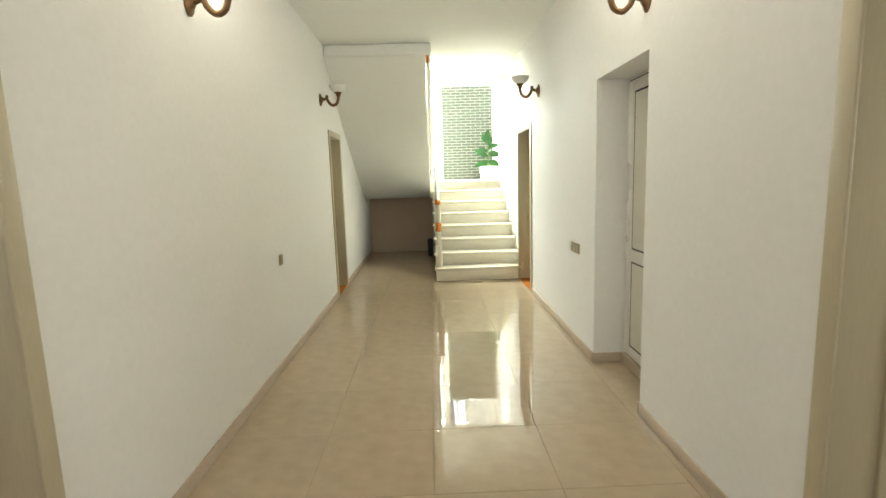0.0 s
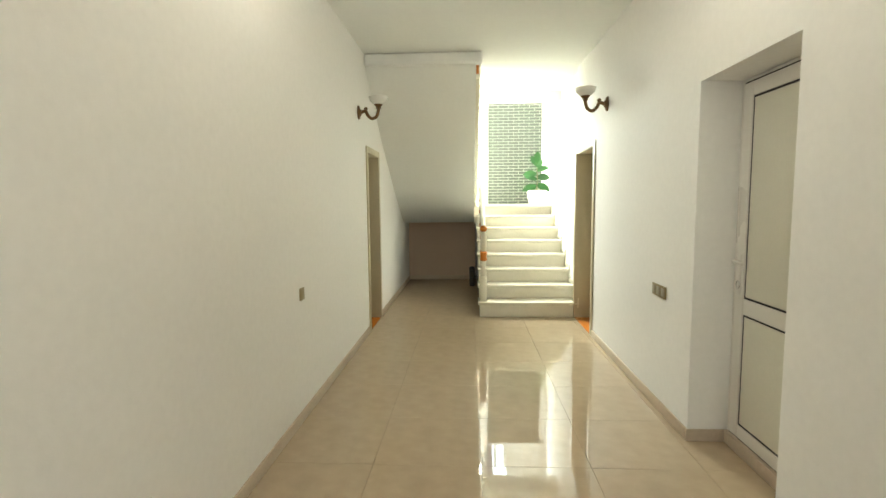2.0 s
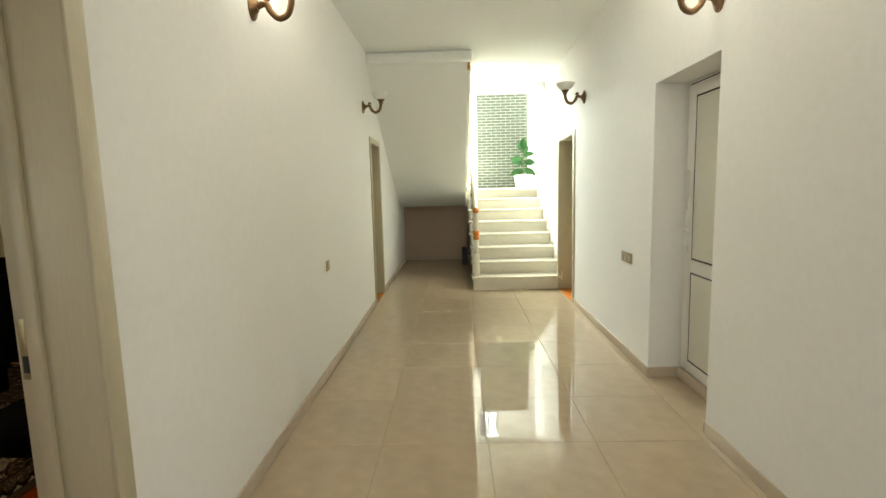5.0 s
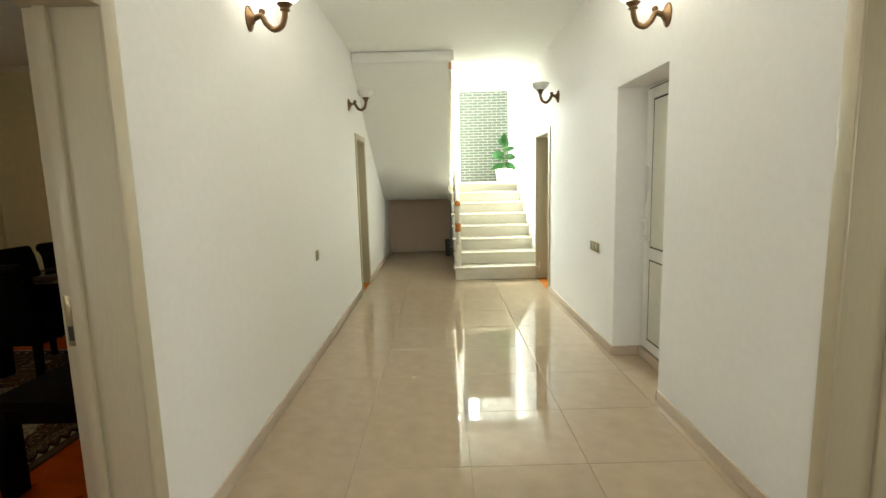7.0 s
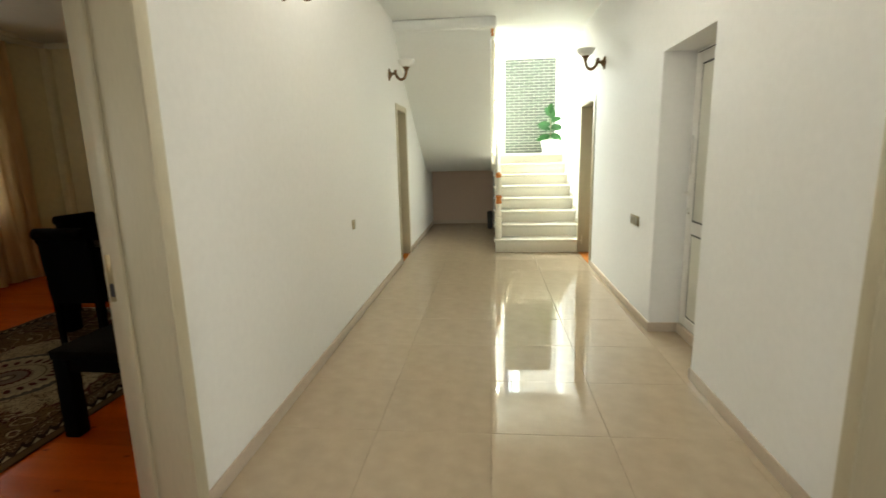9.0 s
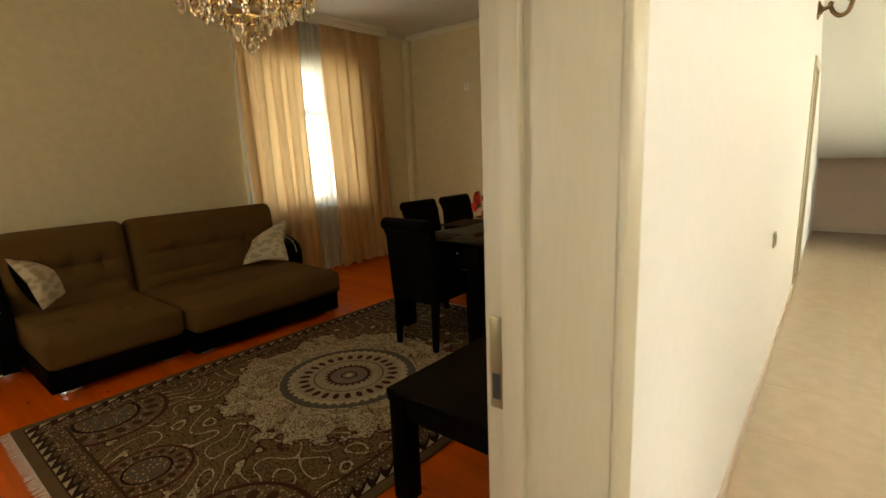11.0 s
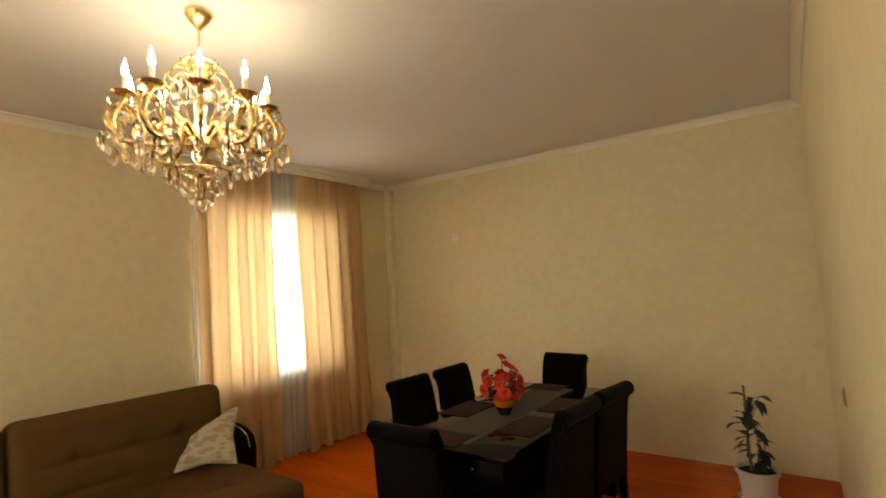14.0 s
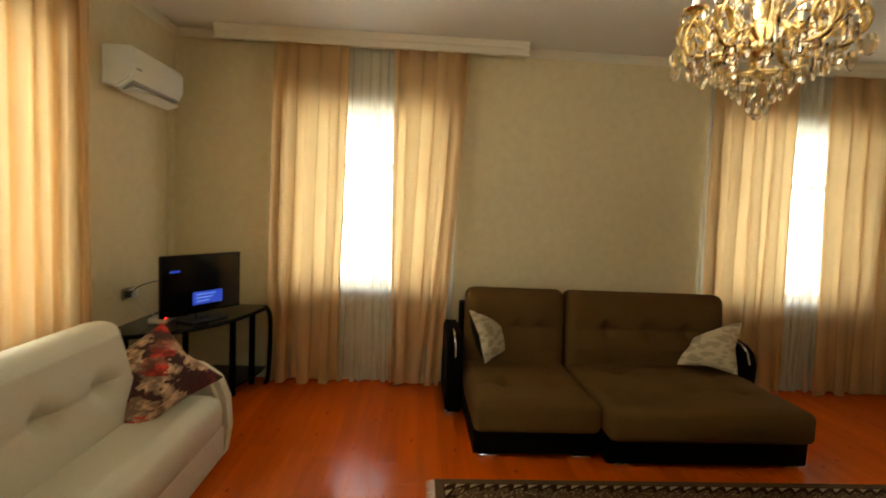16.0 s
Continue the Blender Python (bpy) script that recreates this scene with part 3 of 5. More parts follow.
part("sill_board", B(XE + 0.055, XL, 6.99, 7.62, 0.0, 0.006), ORANGE_WOOD, d3, "orange wooden sill")
part("sill_board", B(XR, 1.90, 6.85, 7.66, 0.0, 0.006), ORANGE_WOOD, d4, "orange wooden sill")

pvc = thing("door_5", (1.932, 0, 0), "white PVC door with frosted panels in a niche", "door", kind="structure")
y0, y1 = NICHE[0] + 0.003, NICHE[1] - 0.003
part("threshold", B(-0.02, 0.06, y0, y1, 0.0, 0.075, bevel=0.004), SKIRT_TILE, pvc, "beige tile threshold")
for n, b in (("frame_post", (0.0, 0.06, y0, y0 + 0.02, 0.076, 2.128)), ("frame_post", (0.0, 0.06, y1 - 0.02, y1, 0.076, 2.128)), ("frame_head", (0.0, 0.06, y0 + 0.02, y1 - 0.02, 2.112, 2.128))):
    part(n, B(*b, bevel=0.003), PVC, pvc)
part("gasket", B(0.002, 0.05, y0 + 0.02, y1 - 0.02, 0.078, 2.112), GASKET, pvc, "black rubber gasket")
ly0, ly1 = y0 + 0.031, y1 - 0.031
leaf = part("door_leaf", B(-0.006, 0.055, ly0, ly0 + 0.085, 0.086, 2.103, bevel=0.004), PVC, pvc)
for b in ((-0.006, 0.055, ly1 - 0.085, ly1, 0.086, 2.103), (-0.006, 0.055, ly0 + 0.085, ly1 - 0.085, 0.086, 0.16), (-0.006, 0.055, ly0 + 0.085, ly1 - 0.085, 2.025, 2.103), (-0.006, 0.055, ly0 + 0.085, ly1 - 0.085, 0.81, 0.90)):
    part("stile", B(*b, bevel=0.004), PVC, leaf)
for za, zb in ((0.16, 0.81), (0.90, 2.025)):
    part("panel_gasket", B(0.001, 0.05, ly0 + 0.085, ly1 - 0.085, za, zb), GASKET, leaf)
    part("frosted_panel", B(-0.001, 0.052, ly0 + 0.097, ly1 - 0.097, za + 0.012, zb - 0.012, bevel=0.002), FROST, leaf, "grey frosted panel")
part("handle_plate", B(-0.014, -0.006, ly1 - 0.06, ly1 - 0.03, 0.92, 1.15, bevel=0.003), PVC, leaf)
part("door_handle", tube(bmesh.new(), bend([(-0.014, ly1 - 0.05, 1.11), (-0.05, ly1 - 0.05, 1.11), (-0.055, ly1 - 0.15, 1.105)]), 0.009), PVC, leaf, "white lever handle")
part("key_ring", tube(bmesh.new(), [(-0.02, ly1 - 0.05 + 0.018 * math.cos(a), 0.975 + 0.022 * math.sin(a)) for a in np.linspace(0, 6.28, 14)], 0.003, 6), CHROME, leaf, "small key ring")
wall("wall_behind_niche", "plain wall behind the PVC door", "x", 2.0, 2.1, 3.585, 4.9, 0, 2.4, [], WHITE_WALL)


def window(name, plane, at, u0, u1, z0, z1, bars, label, depth=0.07):
    """A white framed window in a wall; bars are upright divisions."""
    w = thing(name, (0, 0, 0), label, "window", kind="structure")

    def bx(a, b, c, d, t0=0.0, t1=depth):
        return B(at + t0, at + t1, a, b, c, d, bevel=0.004) if plane == "x" else B(a, b, at + t0, at + t1, c, d, bevel=0.004)
    us = [u0] + bars + [u1]
    part("window_frame", bx(u0, u1, z0, z0 + 0.06), PVC, w)
    part("window_frame", bx(u0, u1, z1 - 0.06, z1), PVC, w)
    for u in us:
        c = min(max(u, u0 + 0.03), u1 - 0.03)
        part("window_post", bx(c - 0.03, c + 0.03, z0 + 0.06, z1 - 0.06), PVC, w)
    for a, b in zip(us, us[1:]):
        g = part("pane", bx(a + 0.03, b - 0.03, z0 + 0.06, z1 - 0.06, 0.03, 0.036), WINDOW_GLASS, w)
        g.visible_shadow = False
    if plane == "x":
        part("transom", bx(u0 + 0.06, u1 - 0.06, 1.89, 1.945, -0.006, depth + 0.006), PVC, w)
    return w


window("window_1", "x", XW - 0.22, WIN_A[0], WIN_A[1], WIN_A[2], WIN_A[3], [1.275], "white framed window behind curtains")
window("window_2", "x", XW - 0.22, WIN_B[0], WIN_B[1], WIN_B[2], WIN_B[3], [5.47], "white framed window behind curtains")
window("window_3", "y", YS - 0.22, WIN_S[0], WIN_S[1], WIN_S[2], WIN_S[3], [-3.1], "white framed window behind curtains")
window("window_4", "y", YE + 0.12, -0.6, 0.62, 1.95, 4.6, [0.05], "tall bright stair window")
window("window_5", "y", YE + 0.12, 0.68, 1.14, 3.52, 4.45, [0.91], "small bright stair window above the brick panel")
for nm, b in (("window_sill", (XW - 0.15, XW + 0.025, 0.47, 1.93, 0.775, 0.835)), ("window_sill", (XW - 0.15, XW + 0.025, 4.32, 5.90, 0.775, 0.835)), ("window_sill", (-4.05, -2.22, YS - 0.15, YS + 0.025, 0.775, 0.835))):
    single(nm, B(*b, bevel=0.008), SILL, "window sill board, darkened as if backlit", "sill", "structure")


# ---- corridor fittings ----
def sconce(at, side, lit, label):
    """Bronze wall lamp; side +1 reaches towards +x."""
    s = thing("wall_lamp", at, label, "wall lamp", "sconces in the corridor", 0 if side > 0 else 180)
    bm = bmesh.new()
    lathe(bm, [(0, 0.0), (0.052, 0.0), (0.052, 0.008), (0.044, 0.016), (0.03, 0.02), (0.02, 0.034), (0, 0.036)], 20)
    bmesh.ops.transform(bm, matrix=Matrix.Scale(1.35, 4, (0, 0, 1)) @ pose(0, 0, 0, 0, 90, 0), verts=bm.verts)
    part("back_plate", bm, BRONZE, s)
    part("arm", tube(bmesh.new(), bend([(0.03, 0, 0.0), (0.075, 0, 0.012), (0.10, 0, -0.03), (0.14, 0, -0.062), (0.185, 0, -0.045), (0.205, 0, 0.0), (0.21, 0, 0.035)]), 0.0165, 10), BRONZE, s)
    part("scroll", tube(bmesh.new(), bend([(0.075, 0, 0.012), (0.09, 0, 0.035), (0.075, 0, 0.045), (0.066, 0, 0.03)]), 0.009, 8), BRONZE, s)
    part("cup", lathe(bmesh.new(), [(0.012, 0), (0.03, 0.01), (0.022, 0.022), (0.045, 0.045), (0.04, 0.05), (0, 0.045)], 18, (0.21, 0, 0.03)), BRONZE, s)
    part("shade", lathe(bmesh.new(), [(0.035, 0.0), (0.065, 0.018), (0.088, 0.042), (0.098, 0.07), (0.10, 0.078), (0.094, 0.076), (0.082, 0.044), (0.06, 0.024), (0.03, 0.008)], 24, (0.21, 0, 0.075)), OPAL_LIT if lit else OPAL, s, "lit opal glass bowl" if lit else "white opal glass bowl")
    return s


sconce((XL, 3.52, 2.40), 1, True, "lit bronze wall lamp with white glass bowl")
sconce((XR, 3.64, 2.40), -1, True, "lit bronze wall lamp with white glass bowl")
sconce((XL, 6.60, 2.375), 1, False, "unlit bronze wall lamp with white glass bowl")
sconce((XR, 6.38, 2.375), -1, False, "unlit bronze wall lamp with white glass bowl")


def switch(at, n, turn, label):
    s = thing("light_switch", at, label, "switch", turn=turn)
    w = 0.08 * n
    part("plate", B(0, 0.009, -w / 2, w / 2, -0.042, 0.042, bevel=0.003), PLATE, s)
    for i in range(n):
        c = -w / 2 + 0.08 * (i + 0.5)
        part("rocker", B(0.009, 0.013, c - 0.026, c + 0.026, -0.028, 0.028, bevel=0.002), ROCKER if n > 1 else PLATE, s)


switch((XL, 4.71, 0.856), 1, 0, "champagne light switch on the white wall")
switch((XR, 4.96, 0.835), 3, 180, "triple champagne socket on the white wall")
switch((XE, 5.30, 0.96), 1, 180, "dark light switch on the cream wall")
tv_socket = thing("wall_socket", (-4.45, YN, 2.21), "small beige socket high on the wall", "socket", turn=-90)
part("plate", B(0, 0.008, -0.045, 0.045, -0.045, 0.045, bevel=0.003), AC_WHITE, tv_socket)
part("insert", B(0.008, 0.012, -0.022, 0.022, -0.022, 0.022, bevel=0.002), MOULDING, tv_socket)


# ---- plants ----
def leaf_mesh(length, width, material, name, droop=0.25):
    bm = bmesh.new()
    rows = 6
    vs = []
    for i in range(rows + 1):
        t = i / rows
        w = width * math.sin(math.pi * min(1, t * 0.93 + 0.05)) ** 0.8 / 2
        z = -droop * length * t * t
        vs.append([bm.verts.new((length * t, s * w, z + abs(s) * w * 0.35)) for s in (-1, 0, 1)])
    for a, b in zip(vs, vs[1:]):
        for k in range(2):
            bm.faces.new((a[k], a[k + 1], b[k + 1], b[k]))
    me = mesh_of(name, bm, material, 80)
    return me


def pot(parent, r, h, material=POT_WHITE):
    prof = [(0, 0), (0.72 * r, 0), (0.75 * r, 0.01), (0.93 * r, 0.85 * h), (1.03 * r, 0.86 * h), (1.05 * r, h), (0.95 * r, h), (0.9 * r, 0.88 * h), (0, 0.88 * h)]
    part("pot", lathe(bmesh.new(), prof, 28), material, parent)
    part("soil", lathe(bmesh.new(), [(0, 0.905 * h), (0.88 * r, 0.90 * h), (0.88 * r, 0.885 * h)], 20), SOIL, parent, "dark soil")


ficus = thing("rubber_plant", (1.63, 10.72, 1.402), "rubber plant in a square white pot on the landing", "plant")
bm = bmesh.new()
prism(bm, [(-0.15, 0.0), (0.15, 0.0), (0.15, 0.01), (-0.15, 0.01)], "y", -0.13, 0.13)
bmf = bmesh.new()
v0 = [bmf.verts.new((sx * 0.13, sy * 0.12, 0.01)) for sx, sy in ((-1, -1), (1, -1), (1, 1), (-1, 1))]
v1 = [bmf.verts.new((sx * 0.17, sy * 0.15, 0.25)) for sx, sy in ((-1, -1), (1, -1), (1, 1), (-1, 1))]
bmf.faces.new(v0[::-1])
bmf.faces.new(v1)
for i in range(4):
    bmf.faces.new((v0[i], v0[(i + 1) % 4], v1[(i + 1) % 4], v1[i]))
bmesh.ops.bevel(bmf, geom=list(bmf.edges), offset=0.012, segments=2, affect="EDGES")
part("saucer", bm, POT_WHITE, ficus)
part("pot", bmf, POT_WHITE, ficus)
part("stem", tube(bmesh.new(), bend([(0, 0, 0.24), (0.01, 0.0, 0.5), (-0.02, 0.01, 0.82)]), 0.012, 8, 0.006), STEM, ficus)
big_leaf = leaf_mesh(0.38, 0.20, LEAF, "leaf")
for z, az, el, roll, size in ((0.33, 196, -12, -62, 0.72), (0.36, -22, -22, 62, 0.70), (0.44, 168, 24, -55, 0.62), (0.47, 14, 10, 66, 0.74), (0.55, 190, 4, -58, 0.66), (0.60, -8, 24, 60, 0.60), (0.66, 24, 58, 72, 0.56), (0.70, 160, 62, -72, 0.58), (0.74, -90, 78, 0, 0.60), (0.42, -95, 12, 0, 0.6)):
    lf = new("leaf", big_leaf)
    lf.parent = ficus
    lf.matrix_local = pose(0, 0, z, roll, -el, az) @ Matrix.Scale(size, 4)

zz = thing("potted_plant", (-1.52, 6.22, 0), "dark leafy plant tied to a stake in a white pot", "plant")
part("saucer", lathe(bmesh.new(), [(0, 0), (0.125, 0), (0.135, 0.022), (0.125, 0.022), (0.118, 0.008), (0, 0.008)], 28), POT_WHITE, zz)
prof_r, prof_h = 0.135, 0.22
pot(zz, prof_r, prof_h)
part("stake", B(-0.045, -0.03, -0.008, 0.008, 0.18, 0.80), STEM, zz, "thin wooden stake")
for a, b, c in (((0, 0, 0.19), (0.02, 0.01, 0.42), (-0.03, 0.0, 0.70)), ((0.03, 0.02, 0.19), (0.06, -0.02, 0.38), (0.02, 0.0, 0.55)), ((-0.02, 0.03, 0.19), (-0.05, 0.03, 0.4), (0.05, 0.02, 0.72))):
    part("stem", tube(bmesh.new(), bend([a, b, c]), 0.006, 6, 0.003), STEM, zz)
small_leaf = leaf_mesh(0.105, 0.062, LEAF_DARK, "small_leaf", 0.5)
rng = random.Random(4)
for k in range(38):
    z = 0.24 + 0.5 * (k / 38)
    az = rng.uniform(0, 360)
    lf = new("leaf", small_leaf)
    lf.parent = zz
    r = 0.02 + 0.035 * rng.random()
    lf.matrix_local = pose(r * math.cos(radians(az)) - 0.01 + 0.03 * math.sin(z * 9), r * math.sin(radians(az)), z, 0, rng.uniform(-50, 35), az) @ Matrix.Scale(rng.uniform(0.7, 1.15), 4)


# ---- curtains ----
def drape(u0, u1, z0, z1, folds, amp, bottom=None, seed=0, seg=14):
    """A hanging cloth in the plane of u and z, with soft folds that gather at the head."""
    rr = random.Random(seed)
    ph = [rr.uniform(-0.5, 0.5) for _ in range(folds + 2)]
    bu0, bu1 = bottom or (u0, u1)
    n, rows = folds * seg, 22
    bm = bmesh.new()
    grid = []
    for j in range(rows + 1):
        t = j / rows
        e = t ** 1.4
        row = []
        for i in range(n + 1):
            s = i / n
            a, b = u0 + (u1 - u0) * s, bu0 + (bu1 - bu0) * s
            k = s * folds
            p = ph[int(k)] * (1 - k % 1) + ph[int(k) + 1] * (k % 1)
            wave = math.sin(2 * math.pi * k + p * 3.4 + 0.5 * t) * amp * (1 + 0.7 * p) * (0.55 + 0.55 * e) + 0.25 * amp * math.sin(4.3 * k + 3 * t + seed)
            pitch = (u1 - u0) / folds
            u = a + (b - a) * e - 0.13 * pitch * math.sin(2 * (2 * math.pi * k + p * 3.4 + 0.5 * t)) + 0.012 * math.sin(7 * t + 3 * k + seed) * e
            row.append(bm.verts.new((wave, u, z1 + (z0 - z1) * t + (0.012 * math.sin(5 * k + seed) if j == rows else 0))))
        grid.append(row)
    for a, b in zip(grid, grid[1:]):
        for i in range(n):
            bm.faces.new((a[i], a[i + 1], b[i + 1], b[i]))
    return bm


def curtain(name, at, turn, u0, u1, folds, seed, label, bottom=None, material=CURTAIN, amp=0.036):
    c = thing(name, at, label, "curtain", "curtains of the living room", turn)
    part("cloth", drape(u0, u1, 0.012, RH - 0.085, folds, amp, bottom, seed), material, c, smooth=80)
    return c


XC = XW + 0.115
curtain("curtain", (XC, 0, 0), 0, 0.40, 1.02, 4, 1, "beige satin curtain, half drawn", (0.36, 1.0))
curtain("curtain", (XC, 0, 0), 0, 1.41, 2.045, 4, 2, "beige satin curtain, half drawn", (1.44, 1.87))
curtain("curtain", (XC, 0, 0), 0, 4.19, 4.985, 4, 3, "beige satin curtain, half drawn", (4.25, 5.05))
curtain("curtain", (XC, 0, 0), 0, 5.265, 6.19, 5, 4, "beige satin curtain, half drawn", (5.37, 6.28))
curtain("curtain", (0, YS + 0.13, 0), 90, 3.25, 4.2, 7, 5, "beige satin curtain, drawn across half the window", (3.25, 4.2))
curtain("curtain", (0, YS + 0.13, 0), 90, 1.55, 2.2, 6, 6, "beige satin curtain, drawn aside")
XV = XW + 0.055
curtain("sheer_curtain", (XV, 0, 0), 0, 0.48, 1.98, 20, 7, "white sheer voile curtain", None, SHEER, 0.018)
curtain("sheer_curtain", (XV, 0, 0), 0, 4.2, 6.1, 24, 8, "white sheer voile curtain", None, SHEER, 0.018)
curtain("sheer_curtain", (0, YS + 0.06, 0), 90, 1.8, 4.1, 26, 9, "white sheer voile curtain", None, SHEER, 0.018)


def pelmet(x0, x1, y0, y1):
    p = thing("pelmet", ((x0 + x1) / 2, (y0 + y1) / 2, RH - 0.095), "white moulded curtain pelmet under the ceiling", "pelmet")
    hx, hy = (x1 - x0) / 2, (y1 - y0) / 2
    part("board", B(-hx, hx, -hy, hy, 0.012, 0.022), MOULDING, p)
    if hx < hy:
        part("fascia", prism(bmesh.new(), [(hx - 0.02, -0.01), (hx, -0.01), (hx + 0.003, 0.02), (hx + 0.012, 0.03), (hx + 0.012, 0.05), (hx + 0.035, 0.07), (hx + 0.04, 0.094), (hx - 0.02, 0.094)], "y", -hy, hy), MOULDING, p)
    else:
        part("fascia", prism(bmesh.new(), [(hy - 0.02, -0.01), (hy, -0.01), (hy + 0.003, 0.02), (hy + 0.012, 0.03), (hy + 0.012, 0.05), (hy + 0.035, 0.07), (hy + 0.04, 0.094), (hy - 0.02, 0.094)], "x", -hx, hx), MOULDING, p)
    part("end_cap", B(-hx, hx, hy - 0.02, hy, -0.01, 0.012) if hx < hy else B(hx - 0.02, hx, -hy, hy, -0.01, 0.012), MOULDING, p)


pelmet(XW + 0.071, XW + 0.19, -0.05, 2.525)
pelmet(XW + 0.071, XW + 0.19, 3.9, 6.28)
pelmet(-4.28, -1.4, YS + 0.071, YS + 0.19)


# ---- dining set ----
def soft_box(bm, x0, x1, y0, y1, z0, z1, r, puff=0.0, cuts=8, tuft=(), seams=()):
    """A padded block: rounded edges and a slightly swollen top; tuft holds (x, y) dimples."""
    tmp = bmesh.new()
    box(tmp, x0, x1, y0, y1, z0, z1)
    bmesh.ops.bevel(tmp, geom=list(tmp.edges), offset=r, segments=4, profile=0.5, affect="EDGES", clamp_overlap=True)
    top = [f for f in tmp.faces if f.normal.z > 0.99 and f.calc_area() > 0.3 * (x1 - x0) * (y1 - y0)]
    if top and puff:
        bmesh.ops.subdivide_edges(tmp, edges=list({e for f in top for e in f.edges}), cuts=cuts, use_grid_fill=True)
        for v in tmp.verts:
            if v.co.z > z1 - 1e-4:
                u, w = (v.co.x - x0) / (x1 - x0), (v.co.y - y0) / (y1 - y0)
                v.co.z += puff * max(0, 16 * u * (1 - u) * w * (1 - w)) ** 0.5
                for sx in seams:
                    v.co.z -= 0.016 * math.exp(-abs(v.co.x - sx) / 0.016)
                for tx, ty in tuft:
                    d2 = (v.co.x - tx) ** 2 + (v.co.y - ty) ** 2
                    v.co.z -= 0.04 * math.exp(-d2 / 0.0035) + 0.012 * math.exp(-abs(v.co.y - ty) / 0.012) * math.exp(-((v.co.x - tx) / 0.12) ** 2)
    me = bpy.data.meshes.new("tmp")
    tmp.to_mesh(me)
    tmp.free()
    bm.from_mesh(me)
    bpy.data.meshes.remove(me)
    return bm


def dining_chair():
    """High-backed upholstered chair with a rolled head; it faces +y."""
    c = thing("dining_chair", (0, 0, 0), "black leather dining chair with rolled back", "chair", "chairs round the dining table")
    w = 0.21
    part("seat", soft_box(bmesh.new(), -w, w, -0.19, 0.28, 0.345, 0.48, 0.03, 0.015), BLACK_LEATHER, c)
    roll = [(-0.274 + 0.048 * math.cos(a), 0.905 + 0.046 * math.sin(a)) for a in np.linspace(0.5, 4.9, 14)]
    bm = prism(bmesh.new(), [(-0.232, 0.35), (-0.14, 0.35), (-0.164, 0.6), (-0.216, 0.86)] + roll + [(-0.274, 0.82), (-0.246, 0.6)], "x", -w, w)
    bmesh.ops.bevel(bm, geom=[e for e in bm.edges if abs(abs(e.verts[0].co.x) - w) < 1e-4 and abs(e.verts[0].co.x - e.verts[1].co.x) < 1e-4], offset=0.012, segments=3, affect="EDGES")
    part("backrest", bm, BLACK_LEATHER, c)
    for sx in (-1, 1):
        for yy, lean in ((-0.205, -0.012), (0.21, 0.0)):
            bm = bmesh.new()
            a = [bm.verts.new((sx * (w - 0.034) + dx * 0.023, yy + dy * 0.023, 0.37)) for dx, dy in ((-1, -1), (1, -1), (1, 1), (-1, 1))]
            b = [bm.verts.new((sx * (w - 0.036) + dx * 0.016, yy + lean + dy * 0.016, 0.0)) for dx, dy in ((-1, -1), (1, -1), (1, 1), (-1, 1))]
            bm.faces.new(a)
            bm.faces.new(b[::-1])
            for i in range(4):
                bm.faces.new((a[i], a[(i + 1) % 4], b[(i + 1) % 4], b[i]))
            part("leg", bm, BLACK_WOOD, c)
    return c


RUG_T = 0.012
chair = dining_chair()
chair.matrix_world = pose(-2.79, 4.145, RUG_T, 0, 0, 1)
copy_thing(chair, pose(-2.455, 4.66, RUG_T, 0, 0, 86))
copy_thing(chair, pose(-2.43, 5.21, 0, 0, 0, 82))
copy_thing(chair, pose(-3.37, 4.92, 0, 0, 0, -93))
copy_thing(chair, pose(-3.355, 5.475, 0, 0, 0, -90))
copy_thing(chair, pose(-3.02, 6.15, 0, 0, 0, 174))

TX0, TX1, TY0, TY1, TZ = -3.27, -2.39, 4.17, 5.92, 0.765
table = thing("dining_table", (0, 0, 0), "black lacquered dining table with glass top", "table")
part("tabletop", B(TX0, TX1, TY0, TY1, TZ - 0.03, TZ, bevel=0.004), BLACK_GLOSS, table, "glossy black glass top")
part("apron", B(TX0 + 0.03, TX1 - 0.03, TY0 + 0.03, TY1 - 0.03, TZ - 0.20, TZ - 0.03, bevel=0.003), BLACK_WOOD, table)
for lx in (TX0 + 0.07, TX1 - 0.07):
    for lyy in (TY0 + 0.08, TY1 - 0.08):
        part("leg", B(lx - 0.06, lx + 0.06, lyy - 0.06, lyy + 0.06, RUG_T if lyy < 4.8 else 0, TZ - 0.20, bevel=0.006), BLACK_WOOD, table)
part("knob", ball(bmesh.new(), (-2.6, TY0 + 0.025, 0.68), 0.01), CHROME, table, "small steel knob")
single("table_runner", B(-2.98, -2.68, TY0 + 0.12, TY1 - 0.12, TZ, TZ + 0.002), MAT_GREY, "grey woven runner along the dining table", "runner")
for x0, x1, ya in ((-3.23, -3.0, 4.75), (-3.23, -3.0, 5.28), (-2.66, -2.43, 4.55), (-2.66, -2.43, 5.08), (-3.05, -2.75, 5.68)):
    single("placemat", B(x0, x1, ya, ya + (0.4 if x1 - x0 < 0.28 else 0.22), TZ + 0.0025, TZ + 0.005, bevel=0.001), MAT_BROWN, "dark brown woven placemat", "placemat", group="placemats on the table")
single("placemat", B(-3.05, -2.72, 4.21, 4.44, TZ + 0.0025, TZ + 0.005, bevel=0.001), MAT_BROWN, "dark brown woven placemat", "placemat", group="placemats on the table")

